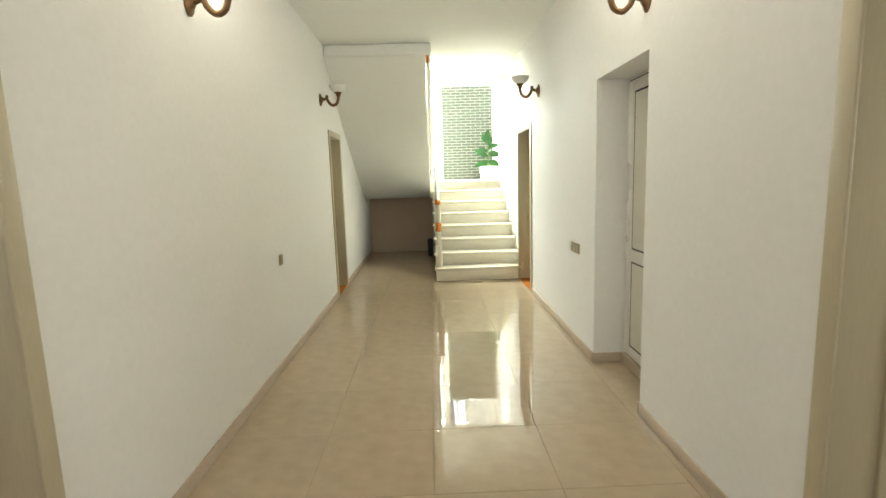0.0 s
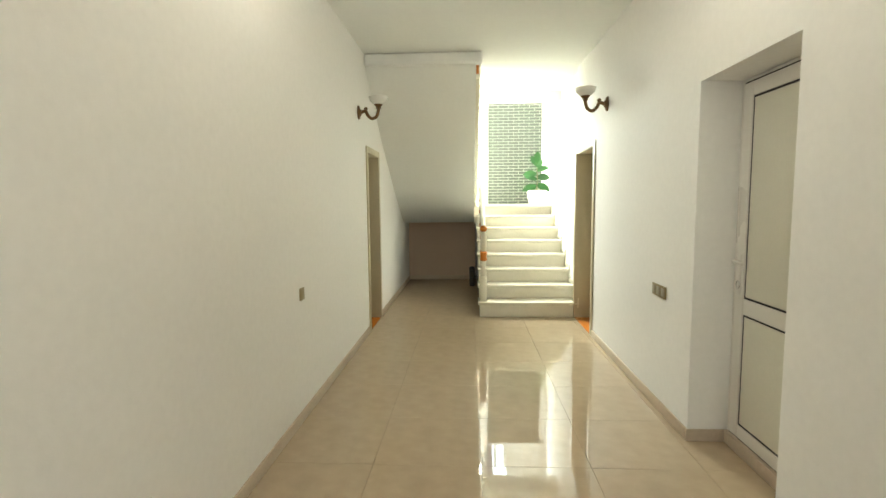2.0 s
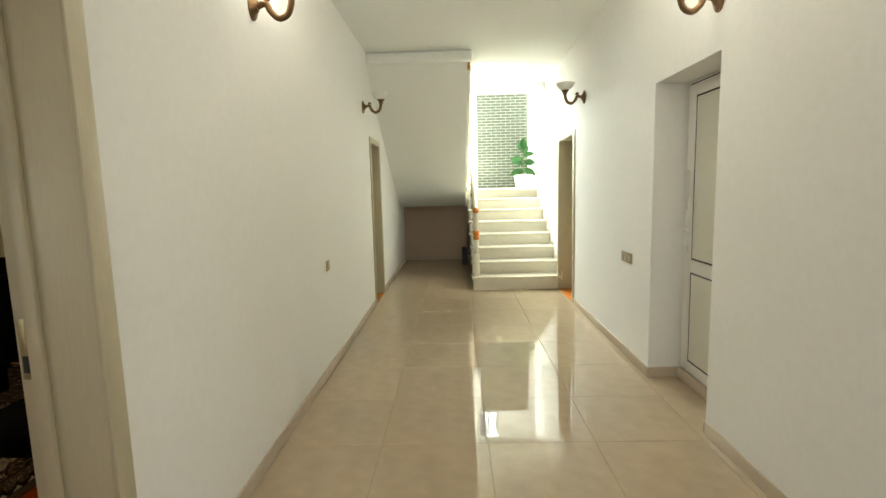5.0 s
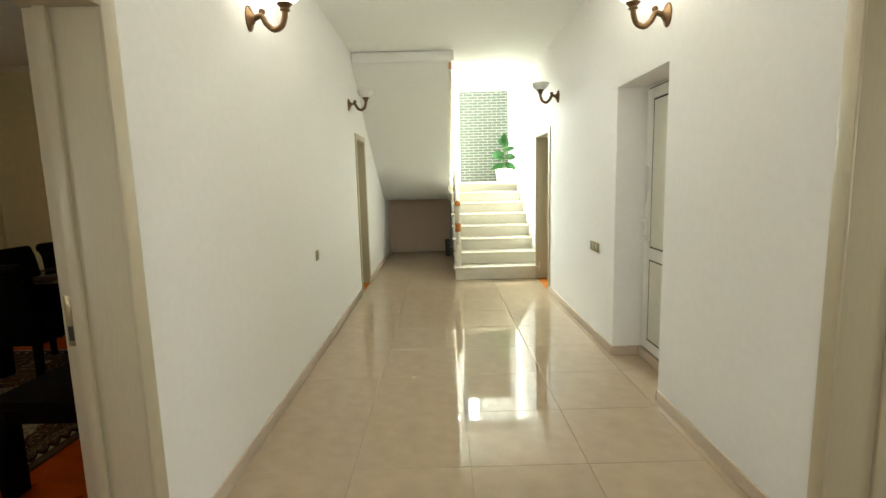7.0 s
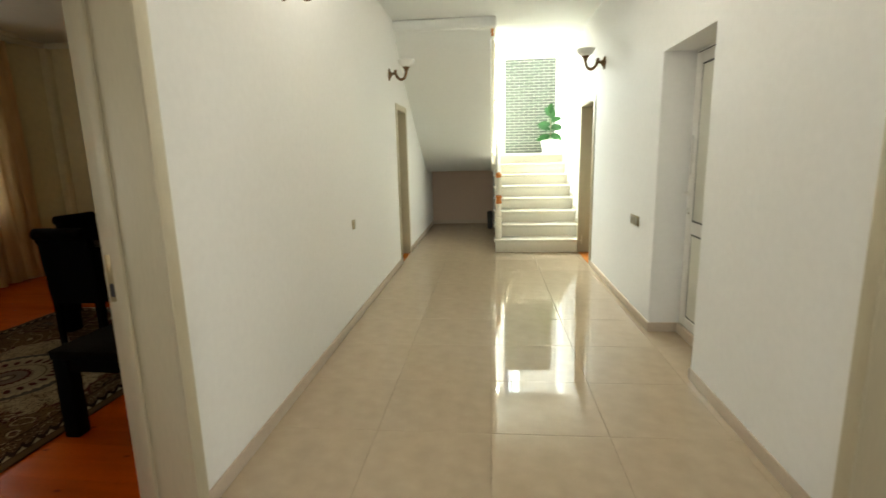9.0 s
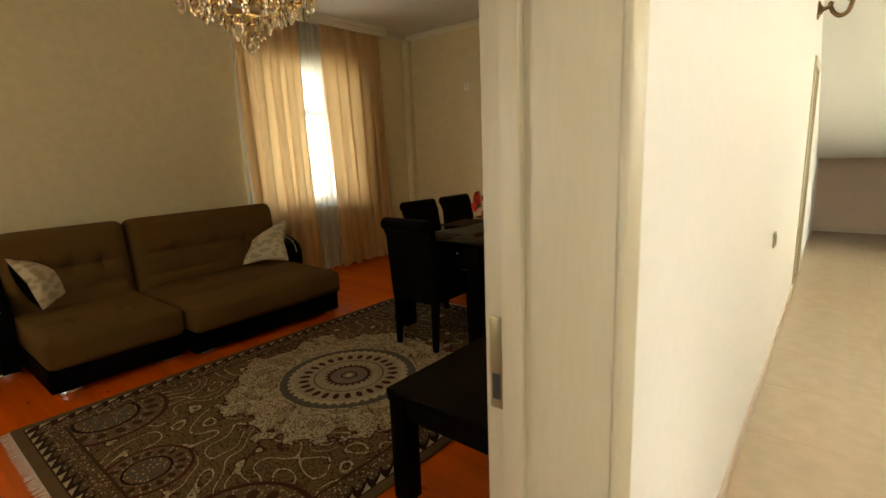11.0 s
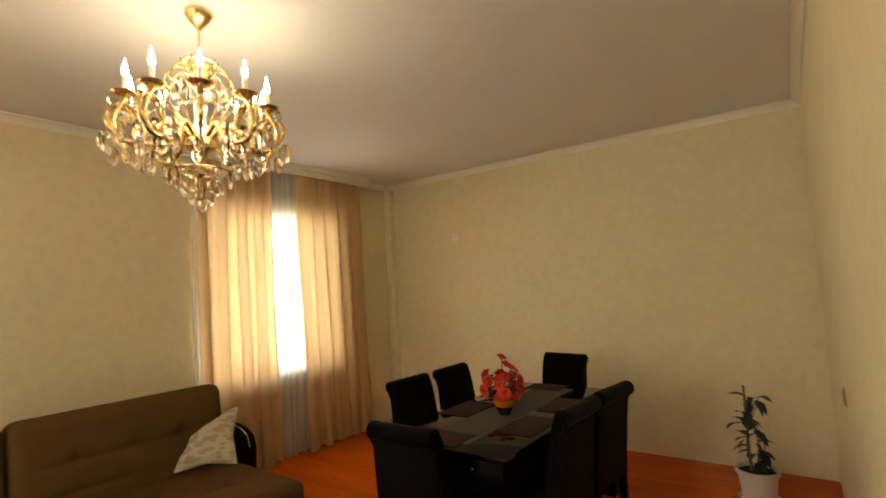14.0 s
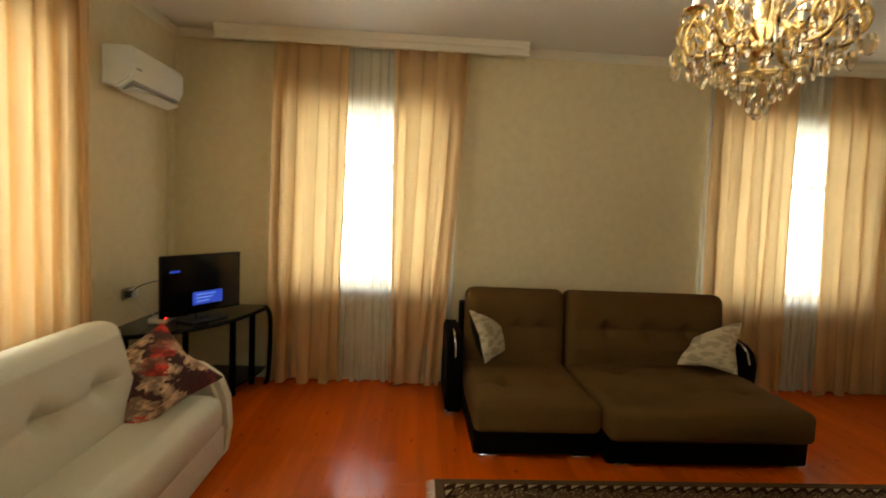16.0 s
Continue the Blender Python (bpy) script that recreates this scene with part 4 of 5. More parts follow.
vase = thing("flower_vase", (-2.80, 4.91, TZ + 0.002), "red and yellow vase with coral artificial flowers", "vase")
part("vase_body", lathe(bmesh.new(), [(0, 0), (0.034, 0), (0.039, 0.008), (0.042, 0.02), (0.062, 0.058)], 24), OVEN, vase, "dark vase foot")
part("band", lathe(bmesh.new(), [(0.062, 0.058), (0.072, 0.082), (0.073, 0.098)], 24), YELLOW, vase, "yellow glazed band")
part("neck", lathe(bmesh.new(), [(0.073, 0.098), (0.07, 0.12), (0.058, 0.136), (0.054, 0.132), (0.064, 0.114), (0, 0.108)], 24), VASE_RED, vase)
rng = random.Random(11)


def blossom(r):
    """An open flower: three rings of cupped petals round a tight heart; it looks up."""
    bm = bmesh.new()
    for ring, (count, lift, size) in enumerate(((5, 0.25, 1.0), (5, 0.8, 0.8), (4, 1.25, 0.55))):
        for q in range(count):
            az = 2 * math.pi * (q + 0.5 * ring) / count
            rows = []
            for i in range(4):
                t = i / 3
                out = r * size * (0.12 + 0.95 * math.sin(t * 1.35) * math.cos(lift * 0.75))
                up = r * size * (0.75 * t * math.sin(lift) - 0.22 * t ** 3 * (1.4 - lift))
                wid = r * size * 0.62 * math.sin(math.pi * (0.16 + 0.68 * t))
                rows.append([bm.verts.new((out * math.cos(az) - k * wid * math.sin(az), out * math.sin(az) + k * wid * math.cos(az), up + 0.10 * r * abs(k))) for k in (-1, 0, 1)])
            for a, b in zip(rows, rows[1:]):
                for k in range(2):
                    bm.faces.new((a[k], a[k + 1], b[k + 1], b[k]))
    return mesh_of("blossom", bm, PETAL, 50)


bl = blossom(0.036)
sprig = leaf_mesh(0.085, 0.035, LEAF_DARK, "flower_leaf", 0.4)
for k in range(27):
    a = k * 2.39996 + rng.uniform(-0.3, 0.3)
    h = math.sqrt((k + 0.5) / 27)
    r = 0.122 * math.sin(h * 1.9) * rng.uniform(0.75, 1.3)
    zz2 = 0.32 - 0.16 * h + rng.uniform(-0.03, 0.035)
    o = new("blossom", bl)
    o.parent = vase
    o.matrix_local = pose(r * math.cos(a), r * math.sin(a), zz2, 0, 22 + 78 * h, math.degrees(a)) @ Matrix.Scale(rng.uniform(0.78, 1.12), 4)
for k in range(16):
    a = k * 2.1
    o = new("flower_leaf", sprig)
    o.parent = vase
    o.matrix_local = pose(0.05 * math.cos(a), 0.05 * math.sin(a), 0.15 + 0.008 * k, 0, -15 + 4 * (k % 6), math.degrees(a))
for k in range(7):
    a = k * 0.9
    part("flower_stem", tube(bmesh.new(), [(0, 0, 0.108), (0.07 * math.cos(a), 0.07 * math.sin(a), 0.25)], 0.003, 5), LEAF_DARK, vase)
for dx, h in ((0.0, 0.375), (0.09, 0.315)):
    part("flower_stem", tube(bmesh.new(), [(0, 0, 0.15), (dx, -0.4 * dx, h)], 0.003, 5), LEAF_DARK, vase)
    for tip in (0, 140):
        o = new("blossom", bl)
        o.parent = vase
        o.matrix_local = pose(dx, -0.4 * dx, h, tip / 4, 20, tip) @ Matrix.Scale(0.85, 4)

# ---- coffee table and the stack on it ----
CX0, CX1, CY0, CY1, CZ = -1.79, -1.045, 2.69, 3.92, 0.50
coffee = thing("coffee_table", (0, 0, 0), "black coffee table covered with dark brown cloth", "table")
part("tabletop", B(CX0, CX1, CY0, CY1, CZ - 0.05, CZ - 0.006, bevel=0.004), BLACK_WOOD, coffee)
part("cover", B(CX0 - 0.002, CX1 + 0.002, CY0 - 0.002, CY1 + 0.002, CZ - 0.02, CZ, bevel=0.004), DARK_CLOTH, coffee, "dark brown cloth cover")
part("apron", B(CX0 + 0.02, CX1 - 0.02, CY0 + 0.02, CY1 - 0.02, CZ - 0.12, CZ - 0.05), BLACK_WOOD, coffee)
for lx in (CX0 + 0.045, CX1 - 0.045):
    for lyy in (CY0 + 0.045, CY1 - 0.045):
        part("leg", B(lx - 0.04, lx + 0.04, lyy - 0.04, lyy + 0.04, RUG_T * (lx < -1.6), CZ - 0.05, bevel=0.004), BLACK_WOOD, coffee)


def slab(name, c, size, turn, material, label, category="book"):
    ob = single(name, B(-size[0] / 2, size[0] / 2, -size[1] / 2, size[1] / 2, 0, size[2], bevel=0.004), material, label, category, group="stack on the coffee table")
    ob.matrix_world = pose(*c, 0, 0, turn)
    return ob


slab("book", (-1.27, 3.70, CZ), (0.30, 0.17, 0.022), -6, PAPER, "white paperback at the foot of the stack")
slab("book", (-1.30, 3.74, CZ + 0.022), (0.28, 0.20, 0.022), -10, RED_CARD, "red covered book in the stack")
slab("magazine", (-1.29, 3.75, CZ + 0.044), (0.29, 0.21, 0.012), -11, GREY_CARD, "glossy grey magazine in the stack", "magazine")
nb = thing("blue_box", (-1.23, 3.75, CZ + 0.056), "navy blue cardboard box with white print", "box", "stack on the coffee table", -8)
part("body", B(-0.14, 0.13, -0.075, 0.075, 0, 0.048, bevel=0.003), NAVY, nb)
part("print", B(-0.125, -0.06, -0.0755, -0.0752, 0.026, 0.034), PAPER, nb, "white print bar")
part("print", B(0.04, 0.10, -0.0755, -0.0752, 0.036, 0.042), PAPER, nb, "white print bar")
slab("envelope", (-1.24, 3.76, CZ + 0.104), (0.27, 0.13, 0.006), -9, PAPER, "white envelope on the stack", "envelope")
wb = thing("white_box", (-1.24, 3.78, CZ + 0.110), "long white cardboard box on top of the stack", "box", "stack on the coffee table", -9)
part("body", B(-0.17, 0.17, -0.055, 0.055, 0, 0.050, bevel=0.003), PAPER, wb)
part("print", B(-0.012, 0.032, -0.03, -0.008, 0.050, 0.0506), DARK_SLOT, wb, "dark printed square")


# ---- brown corner sofa ----
SB = XW + 0.10


def turn_round(bm, axis):
    """Mirrors a padded block about its own middle, so that the swollen face looks into the room."""
    a = [v.co[axis] for v in bm.verts]
    c = min(a) + max(a)
    for v in bm.verts:
        v.co[axis] = c - v.co[axis]
    bmesh.ops.reverse_faces(bm, faces=list(bm.faces))


def cushion_pillow(name, at, size, rot, mats, label, spin=20, slump=0):
    """A filled pillow: light face, dark reverse and edge; slump lets one upper corner sag, -1 or 1."""
    p = thing(name, at, label, "cushion")
    p.matrix_world = pose(*at, *rot) @ pose(0, 0, 0, 0, 0, spin)
    for sgn, m, nm in ((1, mats[0], "face"), (-1, mats[1], "reverse")):
        bm = bmesh.new()
        n = 12
        g = []
        for i in range(n + 1):
            row = []
            for j in range(n + 1):
                u, v = 2 * i / n - 1, 2 * j / n - 1
                pinch = 1 - 0.16 * (1 - abs(u)) * abs(v) ** 2 - 0.16 * (1 - abs(v)) * abs(u) ** 2
                h = (0.065 if sgn > 0 else 0.11) * (max(0, 1 - u * u) * max(0, 1 - v * v)) ** 0.42 + 0.004 * math.sin(5 * u + 3 * v)
                sag = max(0, (u * slump + v) / 2) ** 1.5 * (0.85 if slump else 0)
                row.append(bm.verts.new((size / 2 * (u * pinch - slump * 0.52 * sag), size / 2 * (v * pinch - 0.95 * sag), sgn * max(h, 0.001) - 0.10 * size * sag)))
            g.append(row)
        for a, b in zip(g, g[1:]):
            for j in range(n):
                bm.faces.new((a[j], a[j + 1], b[j + 1], b[j]))
        part(nm, bm, m, p, smooth=80)
    return p


def pattern_cloth(name, base, spot, scale, cut, third=None, lean=None):
    m = mat(name, base, 0.9, vary=0.08, bump=0.2, bump_scale=400)
    nt = m.node_tree
    p = nt.nodes["Principled BSDF"]
    tc, vo, no = nt.nodes.new("ShaderNodeTexCoord"), nt.nodes.new("ShaderNodeTexVoronoi"), nt.nodes.new("ShaderNodeTexNoise")
    vo.inputs["Scale"].default_value, no.inputs["Scale"].default_value = scale, scale * 0.8
    place = nt.nodes.new("ShaderNodeMapping")
    if lean:
        place.inputs["Scale"].default_value, place.inputs["Rotation"].default_value = (1, lean[0], 1), (0, 0, radians(lean[1]))
    nt.links.new(tc.outputs["Object"], place.inputs["Vector"])
    nt.links.new(place.outputs[0], vo.inputs["Vector"])
    nt.links.new(tc.outputs["Object"], no.inputs["Vector"])
    su = nt.nodes.new("ShaderNodeMath")
    su.operation = "ADD"
    nt.links.new(vo.outputs["Distance"], su.inputs[0])
    nt.links.new(no.outputs[0], su.inputs[1])
    ra = nt.nodes.new("ShaderNodeValToRGB")
    e = ra.color_ramp.elements
    e[0].position, e[0].color = cut - 0.06, (*spot, 1)
    e[1].position, e[1].color = cut, (*base, 1)
    if third:
        x = e.new(min(0.98, cut + 0.22))
        x.color = (*base, 1)
        y = e.new(min(1.0, cut + 0.25))
        y.color = (*third, 1)
    nt.links.new(su.outputs[0], ra.inputs[0])
    nt.links.new(ra.outputs[0], p.inputs["Base Color"])
    return m


def flower_cloth(name):
    """Dark red cloth printed with large pink, cream and red blossoms."""
    m = mat(name, (0.05, 0.012, 0.01), 0.9, vary=0.08, bump=0.2, bump_scale=400)
    nt = m.node_tree
    p = nt.nodes["Principled BSDF"]
    tc, no, vo, petal = (nt.nodes.new(q) for q in ("ShaderNodeTexCoord", "ShaderNodeTexNoise", "ShaderNodeTexVoronoi", "ShaderNodeTexVoronoi"))
    no.inputs["Scale"].default_value, vo.inputs["Scale"].default_value, petal.inputs["Scale"].default_value = 14, 8.5, 16
    warp = nt.nodes.new("ShaderNodeVectorMath")
    warp.operation = "MULTIPLY_ADD"
    warp.inputs[1].default_value = (0.09, 0.09, 0.09)
    nt.links.new(no.outputs["Color"], warp.inputs[0])
    nt.links.new(tc.outputs["Object"], warp.inputs[2])
    nt.links.new(warp.outputs[0], vo.inputs["Vector"])
    nt.links.new(warp.outputs[0], petal.inputs["Vector"])
    sep = nt.nodes.new("ShaderNodeSeparateColor")
    nt.links.new(vo.outputs["Color"], sep.inputs[0])
    kind = nt.nodes.new("ShaderNodeValToRGB")
    kind.color_ramp.interpolation = "CONSTANT"
    e = kind.color_ramp.elements
    e[0].position, e[0].color = 0.0, (0.60, 0.37, 0.22, 1)
    e[1].position, e[1].color = 0.42, (0.60, 0.04, 0.022, 1)
    for at, c in ((0.62, (0.40, 0.13, 0.08, 1)), (0.82, (0.16, 0.03, 0.02, 1))):
        x = e.new(at)
        x.color = c
    nt.links.new(sep.outputs[0], kind.inputs[0])
    shade = nt.nodes.new("ShaderNodeMapRange")
    nt.links.new(petal.outputs["Distance"], shade.inputs["Value"])
    shade.inputs["From Min"].default_value, shade.inputs["From Max"].default_value = 0.1, 0.65
    shade.inputs["To Min"].default_value, shade.inputs["To Max"].default_value = 1.25, 0.35
    hue = nt.nodes.new("ShaderNodeHueSaturation")
    nt.links.new(kind.outputs[0], hue.inputs["Color"])
    nt.links.new(shade.outputs[0], hue.inputs["Value"])
    inside = nt.nodes.new("ShaderNodeMath")
    inside.operation = "LESS_THAN"
    inside.inputs[1].default_value = 0.60
    nt.links.new(vo.outputs["Distance"], inside.inputs[0])
    mx = nt.nodes.new("ShaderNodeMix")
    mx.data_type = "RGBA"
    nt.links.new(inside.outputs[0], mx.inputs[0])
    mx.inputs[6].default_value = (0.05, 0.012, 0.01, 1)
    nt.links.new(hue.outputs[0], mx.inputs[7])
    nt.links.new(mx.outputs[2], p.inputs["Base Color"])
    return m


PILLOW_FACE = pattern_cloth("cream_leaf_print", (0.56, 0.47, 0.31), (0.40, 0.325, 0.205), 13, 1.0, None, (2.2, 40))
FLORAL = flower_cloth("red_floral_print")

sofa = thing("corner_sofa", (0, 0, 0), "brown fabric sofa with pulled-out seats and black base", "sofa")
ST = 0.385
part("base", B(SB + 0.05, -4.09, 2.05, 2.85, 0.03, 0.185, bevel=0.01), BLACK_LEATHER, sofa, "black leatherette base")
part("base", B(SB + 0.05, -3.99, 2.875, 4.17, 0.03, 0.185, bevel=0.01), BLACK_LEATHER, sofa, "black leatherette base")
part("seat_cushion", soft_box(bmesh.new(), -5.05, -4.03, 2.04, 2.855, 0.185, ST, 0.05, 0.025, 40, ((-4.36, 2.3), (-4.36, 2.6)), (-4.36, -4.7)), BROWN_CORD, sofa)
part("seat_cushion", soft_box(bmesh.new(), -5.05, -3.93, 2.865, 4.18, 0.185, ST + 0.005, 0.05, 0.025, 44, ((-4.30, 3.2), (-4.30, 3.55), (-4.30, 3.9), (-4.65, 3.2), (-4.65, 3.55), (-4.65, 3.9)), (-4.30, -4.65)), BROWN_CORD, sofa)
for y0_, y1_ in ((2.06, 2.845), (2.86, 4.16)):
    bm = soft_box(bmesh.new(), 0, 0.665, y0_, y1_, 0, 0.24, 0.07, 0.03, 40, tuple((0.36, y0_ + (y1_ - y0_) * q) for q in (0.25, 0.5, 0.75)), (0.18, 0.36))
    bmesh.ops.transform(bm, matrix=Matrix.Translation((SB + 0.26, 0, 0.31)) @ Matrix.Rotation(radians(-82), 4, "Y") @ Matrix.Translation((0, 0, -0.24)) , verts=bm.verts)
    turn_round(bm, 0)
    part("back_cushion", bm, BROWN_CORD, sofa)
part("back_frame", B(SB, SB + 0.12, 2.04, 4.2, 0.03, 0.78, bevel=0.02), BLACK_LEATHER, sofa)
for ya, yb in ((1.91, 2.035), (4.19, 4.335)):
    prof = [(SB + 0.02, 0.03), (-4.74, 0.03), (-4.72, 0.46), (-4.76, 0.54), (-4.84, 0.585), (-4.96, 0.605), (SB + 0.02, 0.60)]
    bm = prism(bmesh.new(), prof, "y", ya, yb)
    bmesh.ops.bevel(bm, geom=[e for e in bm.edges if abs(e.verts[0].co.y - e.verts[1].co.y) < 1e-5], offset=0.015, segments=2, affect="EDGES")
    arm = part("armrest", bm, BLACK_LEATHER, sofa, "black leatherette armrest")
    part("arm_trim", tube(bmesh.new(), bend([(-4.98, (ya + yb) / 2, 0.609), (-4.86, (ya + yb) / 2, 0.592), (-4.765, (ya + yb) / 2, 0.55), (-4.72, (ya + yb) / 2, 0.46)]), 0.007, 6), CHROME, arm, "bright metal strip")
for fx, fy in ((-4.12, 2.15), (-4.12, 2.75), (-4.03, 2.98), (-4.03, 4.07), (-4.8, 1.97), (-4.8, 4.26), (SB + 0.15, 2.15), (SB + 0.15, 4.07)):
    part("foot", B(fx - 0.03, fx + 0.03, fy - 0.06, fy + 0.06, 0.0, 0.03, bevel=0.004), CHROME, sofa, "low metal foot")

cushion_pillow("cushion", (-4.86, 2.26, 0.625), 0.41, (66, 0, 138), (PILLOW_FACE, BLACK_LEATHER), "cream patterned cushion with black back", 0, 1)
cushion_pillow("cushion", (-4.74, 3.94, 0.615), 0.41, (64, 0, 55), (PILLOW_FACE, BLACK_LEATHER), "cream patterned cushion with black back", 0, -1)

# ---- cream sofa ----
cream = thing("cream_sofa", (0, 0, 0), "cream upholstered sofa with tufted back", "sofa")
SX0, SX1, SY0, SY1 = -4.14, -2.05, YS + 0.22, 0.56
part("base", B(SX0 + 0.03, SX1 - 0.03, SY0 + 0.02, SY1 - 0.02, 0.02, 0.22, bevel=0.02), CREAM_SOFA, cream)
part("plinth", B(SX0 + 0.05, SX1 - 0.05, SY0 + 0.05, SY1 - 0.05, 0.0, 0.03), BLACK_WOOD, cream, "dark plinth")
part("seat_cushion", soft_box(bmesh.new(), SX0 + 0.14, SX1 - 0.14, SY0 + 0.22, SY1, 0.20, 0.42, 0.07, 0.035, 12), CREAM_SOFA, cream)
bm = soft_box(bmesh.new(), SX0 + 0.44, SX1 - 0.13, 0, 0.61, 0, 0.22, 0.08, 0.045, 40, tuple((SX0 + 0.74 + 0.36 * k, 0.33) for k in range(4)) * 2)
bmesh.ops.transform(bm, matrix=Matrix.Translation((0, SY0 + 0.19, 0.335)) @ Matrix.Rotation(radians(80), 4, "X") @ Matrix.Translation((0, 0, -0.22)), verts=bm.verts)
turn_round(bm, 1)
back_mid = (SX0 + SX1) / 2
for v in bm.verts:
    v.co.x -= 0.20 * max(0, back_mid - v.co.x) * max(0, 0.95 - v.co.z)
part("back_cushion", bm, CREAM_SOFA, cream, "tufted cream back")
for xa, xb in ((SX0, SX0 + 0.15), (SX1 - 0.15, SX1)):
    prof = [(SY0 + 0.03, 0.03), (SY1 - 0.02, 0.03), (SY1 + 0.005, 0.2), (SY1 - 0.01, 0.38), (SY1 - 0.06, 0.50), (SY1 - 0.17, 0.575), (SY1 - 0.34, 0.60), (SY0 + 0.2, 0.62), (SY0 + 0.03, 0.64)]
    bm = prism(bmesh.new(), prof, "x", xa, xb)
    bmesh.ops.bevel(bm, geom=[e for e in bm.edges if abs(e.verts[0].co.x - e.verts[1].co.x) < 1e-5], offset=0.035, segments=4, affect="EDGES", clamp_overlap=True)
    part("armrest", bm, CREAM_SOFA, cream)
cushion_pillow("floral_cushion", (-3.74, 0.25, 0.60), 0.52, (38, 0, 112), (FLORAL, FLORAL), "dark red floral cushion on the cream sofa", 38)

# ---- television corner ----
stand = thing("tv_stand", (-5.44, -0.36, 0), "black corner television stand with glass shelves", "tv stand")


def quarter(r0, r1, z0, z1):
    n = 14
    out = [(0, 0)] + [(r0 * math.cos(a), r1 * math.sin(a)) for a in np.linspace(0, math.pi / 2, n)]
    return prism(bmesh.new(), out, "z", z0, z1)


part("top_shelf", quarter(1.16, 0.74, 0.645, 0.665), BLACK_GLOSS, stand, "black glass top")
part("lower_shelf", quarter(1.04, 0.72, 0.10, 0.118), BLACK_GLOSS, stand, "black glass shelf")
for lx, lyy in ((1.02, 0.10), (0.40, 0.58), (0.12, 0.64), (0.06, 0.06)):
    part("leg", lathe(bmesh.new(), [(0.024, 0), (0.026, 0.01), (0.024, 0.645)], 14, (lx, lyy, 0)), BLACK_WOOD, stand)
part("side_frame", tube(bmesh.new(), bend([(0.02, 0.71, 0.652), (0.10, 0.76, 0.645), (0.14, 0.795, 0.58), (0.15, 0.80, 0.35), (0.14, 0.785, 0.08), (0.12, 0.76, 0.012)]), 0.019, 10), BLACK_WOOD, stand, "curved black tube")
part("rim", tube(bmesh.new(), [(1.15 * math.cos(a), 0.73 * math.sin(a), 0.65) for a in np.linspace(0, math.pi / 2, 16)], 0.016, 8), BLACK_WOOD, stand)

tv = thing("television", (-4.83, 0.07, 0.666), "black flat television showing a blue menu", "television", turn=152)
part("housing", B(-0.335, 0.335, -0.02, 0.02, 0.055, 0.49, bevel=0.006), BLACK_GLOSS, tv)
part("screen", B(-0.322, 0.322, -0.0225, -0.0195, 0.075, 0.475), SCREEN, tv, "dark glossy screen")
part("menu", B(-0.10, 0.16, -0.0235, -0.0228, 0.12, 0.215), BLUE_GLOW, tv, "glowing blue menu box")
for k in range(3):
    part("menu_text", B(-0.07, 0.10 - 0.03 * k, -0.0245, -0.0238, 0.19 - 0.025 * k, 0.198 - 0.025 * k), glow("pale_blue_text", (0.2, 0.35, 0.9), 0.25) if k == 0 else bpy.data.materials["pale_blue_text"], tv)
part("menu_title", B(-0.28, -0.2, -0.0235, -0.0228, 0.37, 0.385), BLUE_GLOW, tv)
part("neck", B(-0.05, 0.05, -0.01, 0.02, 0.015, 0.06), DARK_SLOT, tv)
part("foot", B(-0.16, 0.16, -0.09, 0.09, 0.0, 0.016, bevel=0.006), DARK_SLOT, tv)
part("standby_lamp", B(-0.315, -0.305, -0.024, -0.019, 0.058, 0.068), glow("red_standby", (0.8, 0.02, 0.02), 2.0), tv, "tiny red lamp")
single("router", soft_box(bmesh.new(), -4.80, -4.62, -0.22, -0.10, 0.666, 0.71, 0.015), AC_WHITE, "small white router on the stand", "router")
sock = thing("wall_socket", (-4.79, YS, 0.85), "white wall socket with plugs and cables", "socket", turn=90)
part("plate", B(0, 0.01, -0.07, 0.07, -0.04, 0.04, bevel=0.003), PLATE, sock)
part("plug", B(0.01, 0.05, -0.06, -0.02, -0.025, 0.025, bevel=0.006), DARK_SLOT, sock)
part("adapter", B(0.01, 0.06, 0.0, 0.05, -0.03, 0.03, bevel=0.006), AC_WHITE, sock)
part("cable", tube(bmesh.new(), bend([(0.05, 0.02, -0.03), (0.09, 0.0, -0.09), (0.20, -0.02, -0.15), (0.26, -0.04, -0.165)]), 0.005, 6), AC_WHITE, sock, "white cable")
part("cable", tube(bmesh.new(), bend([(0.04, -0.04, 0.0), (0.07, 0.05, 0.05), (0.12, 0.22, 0.06), (0.2, 0.3, 0.0), (0.22, 0.28, -0.12)]), 0.004, 6), DARK_SLOT, sock, "black cable")
part("pipe_cover", B(0.0, 0.02, 0.565, 0.60, -0.15, 1.41, bevel=0.003), CREAM_WALL, sock)

ac = thing("air_conditioner", (-4.86, YS, 2.27), "white split air conditioner with open flap", "air conditioner", turn=0)
bm = prism(bmesh.new(), [(0, 0.02), (0.10, 0.0), (0.175, 0.05), (0.205, 0.11), (0.205, 0.24), (0.18, 0.27), (0, 0.27)], "x", -0.35, 0.35)
bmesh.ops.bevel(bm, geom=[e for e in bm.edges if abs(e.verts[0].co.x - e.verts[1].co.x) < 1e-5], offset=0.012, segments=2, affect="EDGES")
part("housing", bm, AC_WHITE, ac)
bm = prism(bmesh.new(), [(0.105, 0.002), (0.18, 0.052), (0.185, 0.042), (0.11, -0.006)], "x", -0.31, 0.31)
part("outlet", bm, GREY_CARD, ac, "grey air outlet")
bm = prism(bmesh.new(), [(0.10, -0.02), (0.185, 0.012), (0.187, 0.006), (0.102, -0.027)], "x", -0.31, 0.31)
part("flap", bm, AC_WHITE, ac)
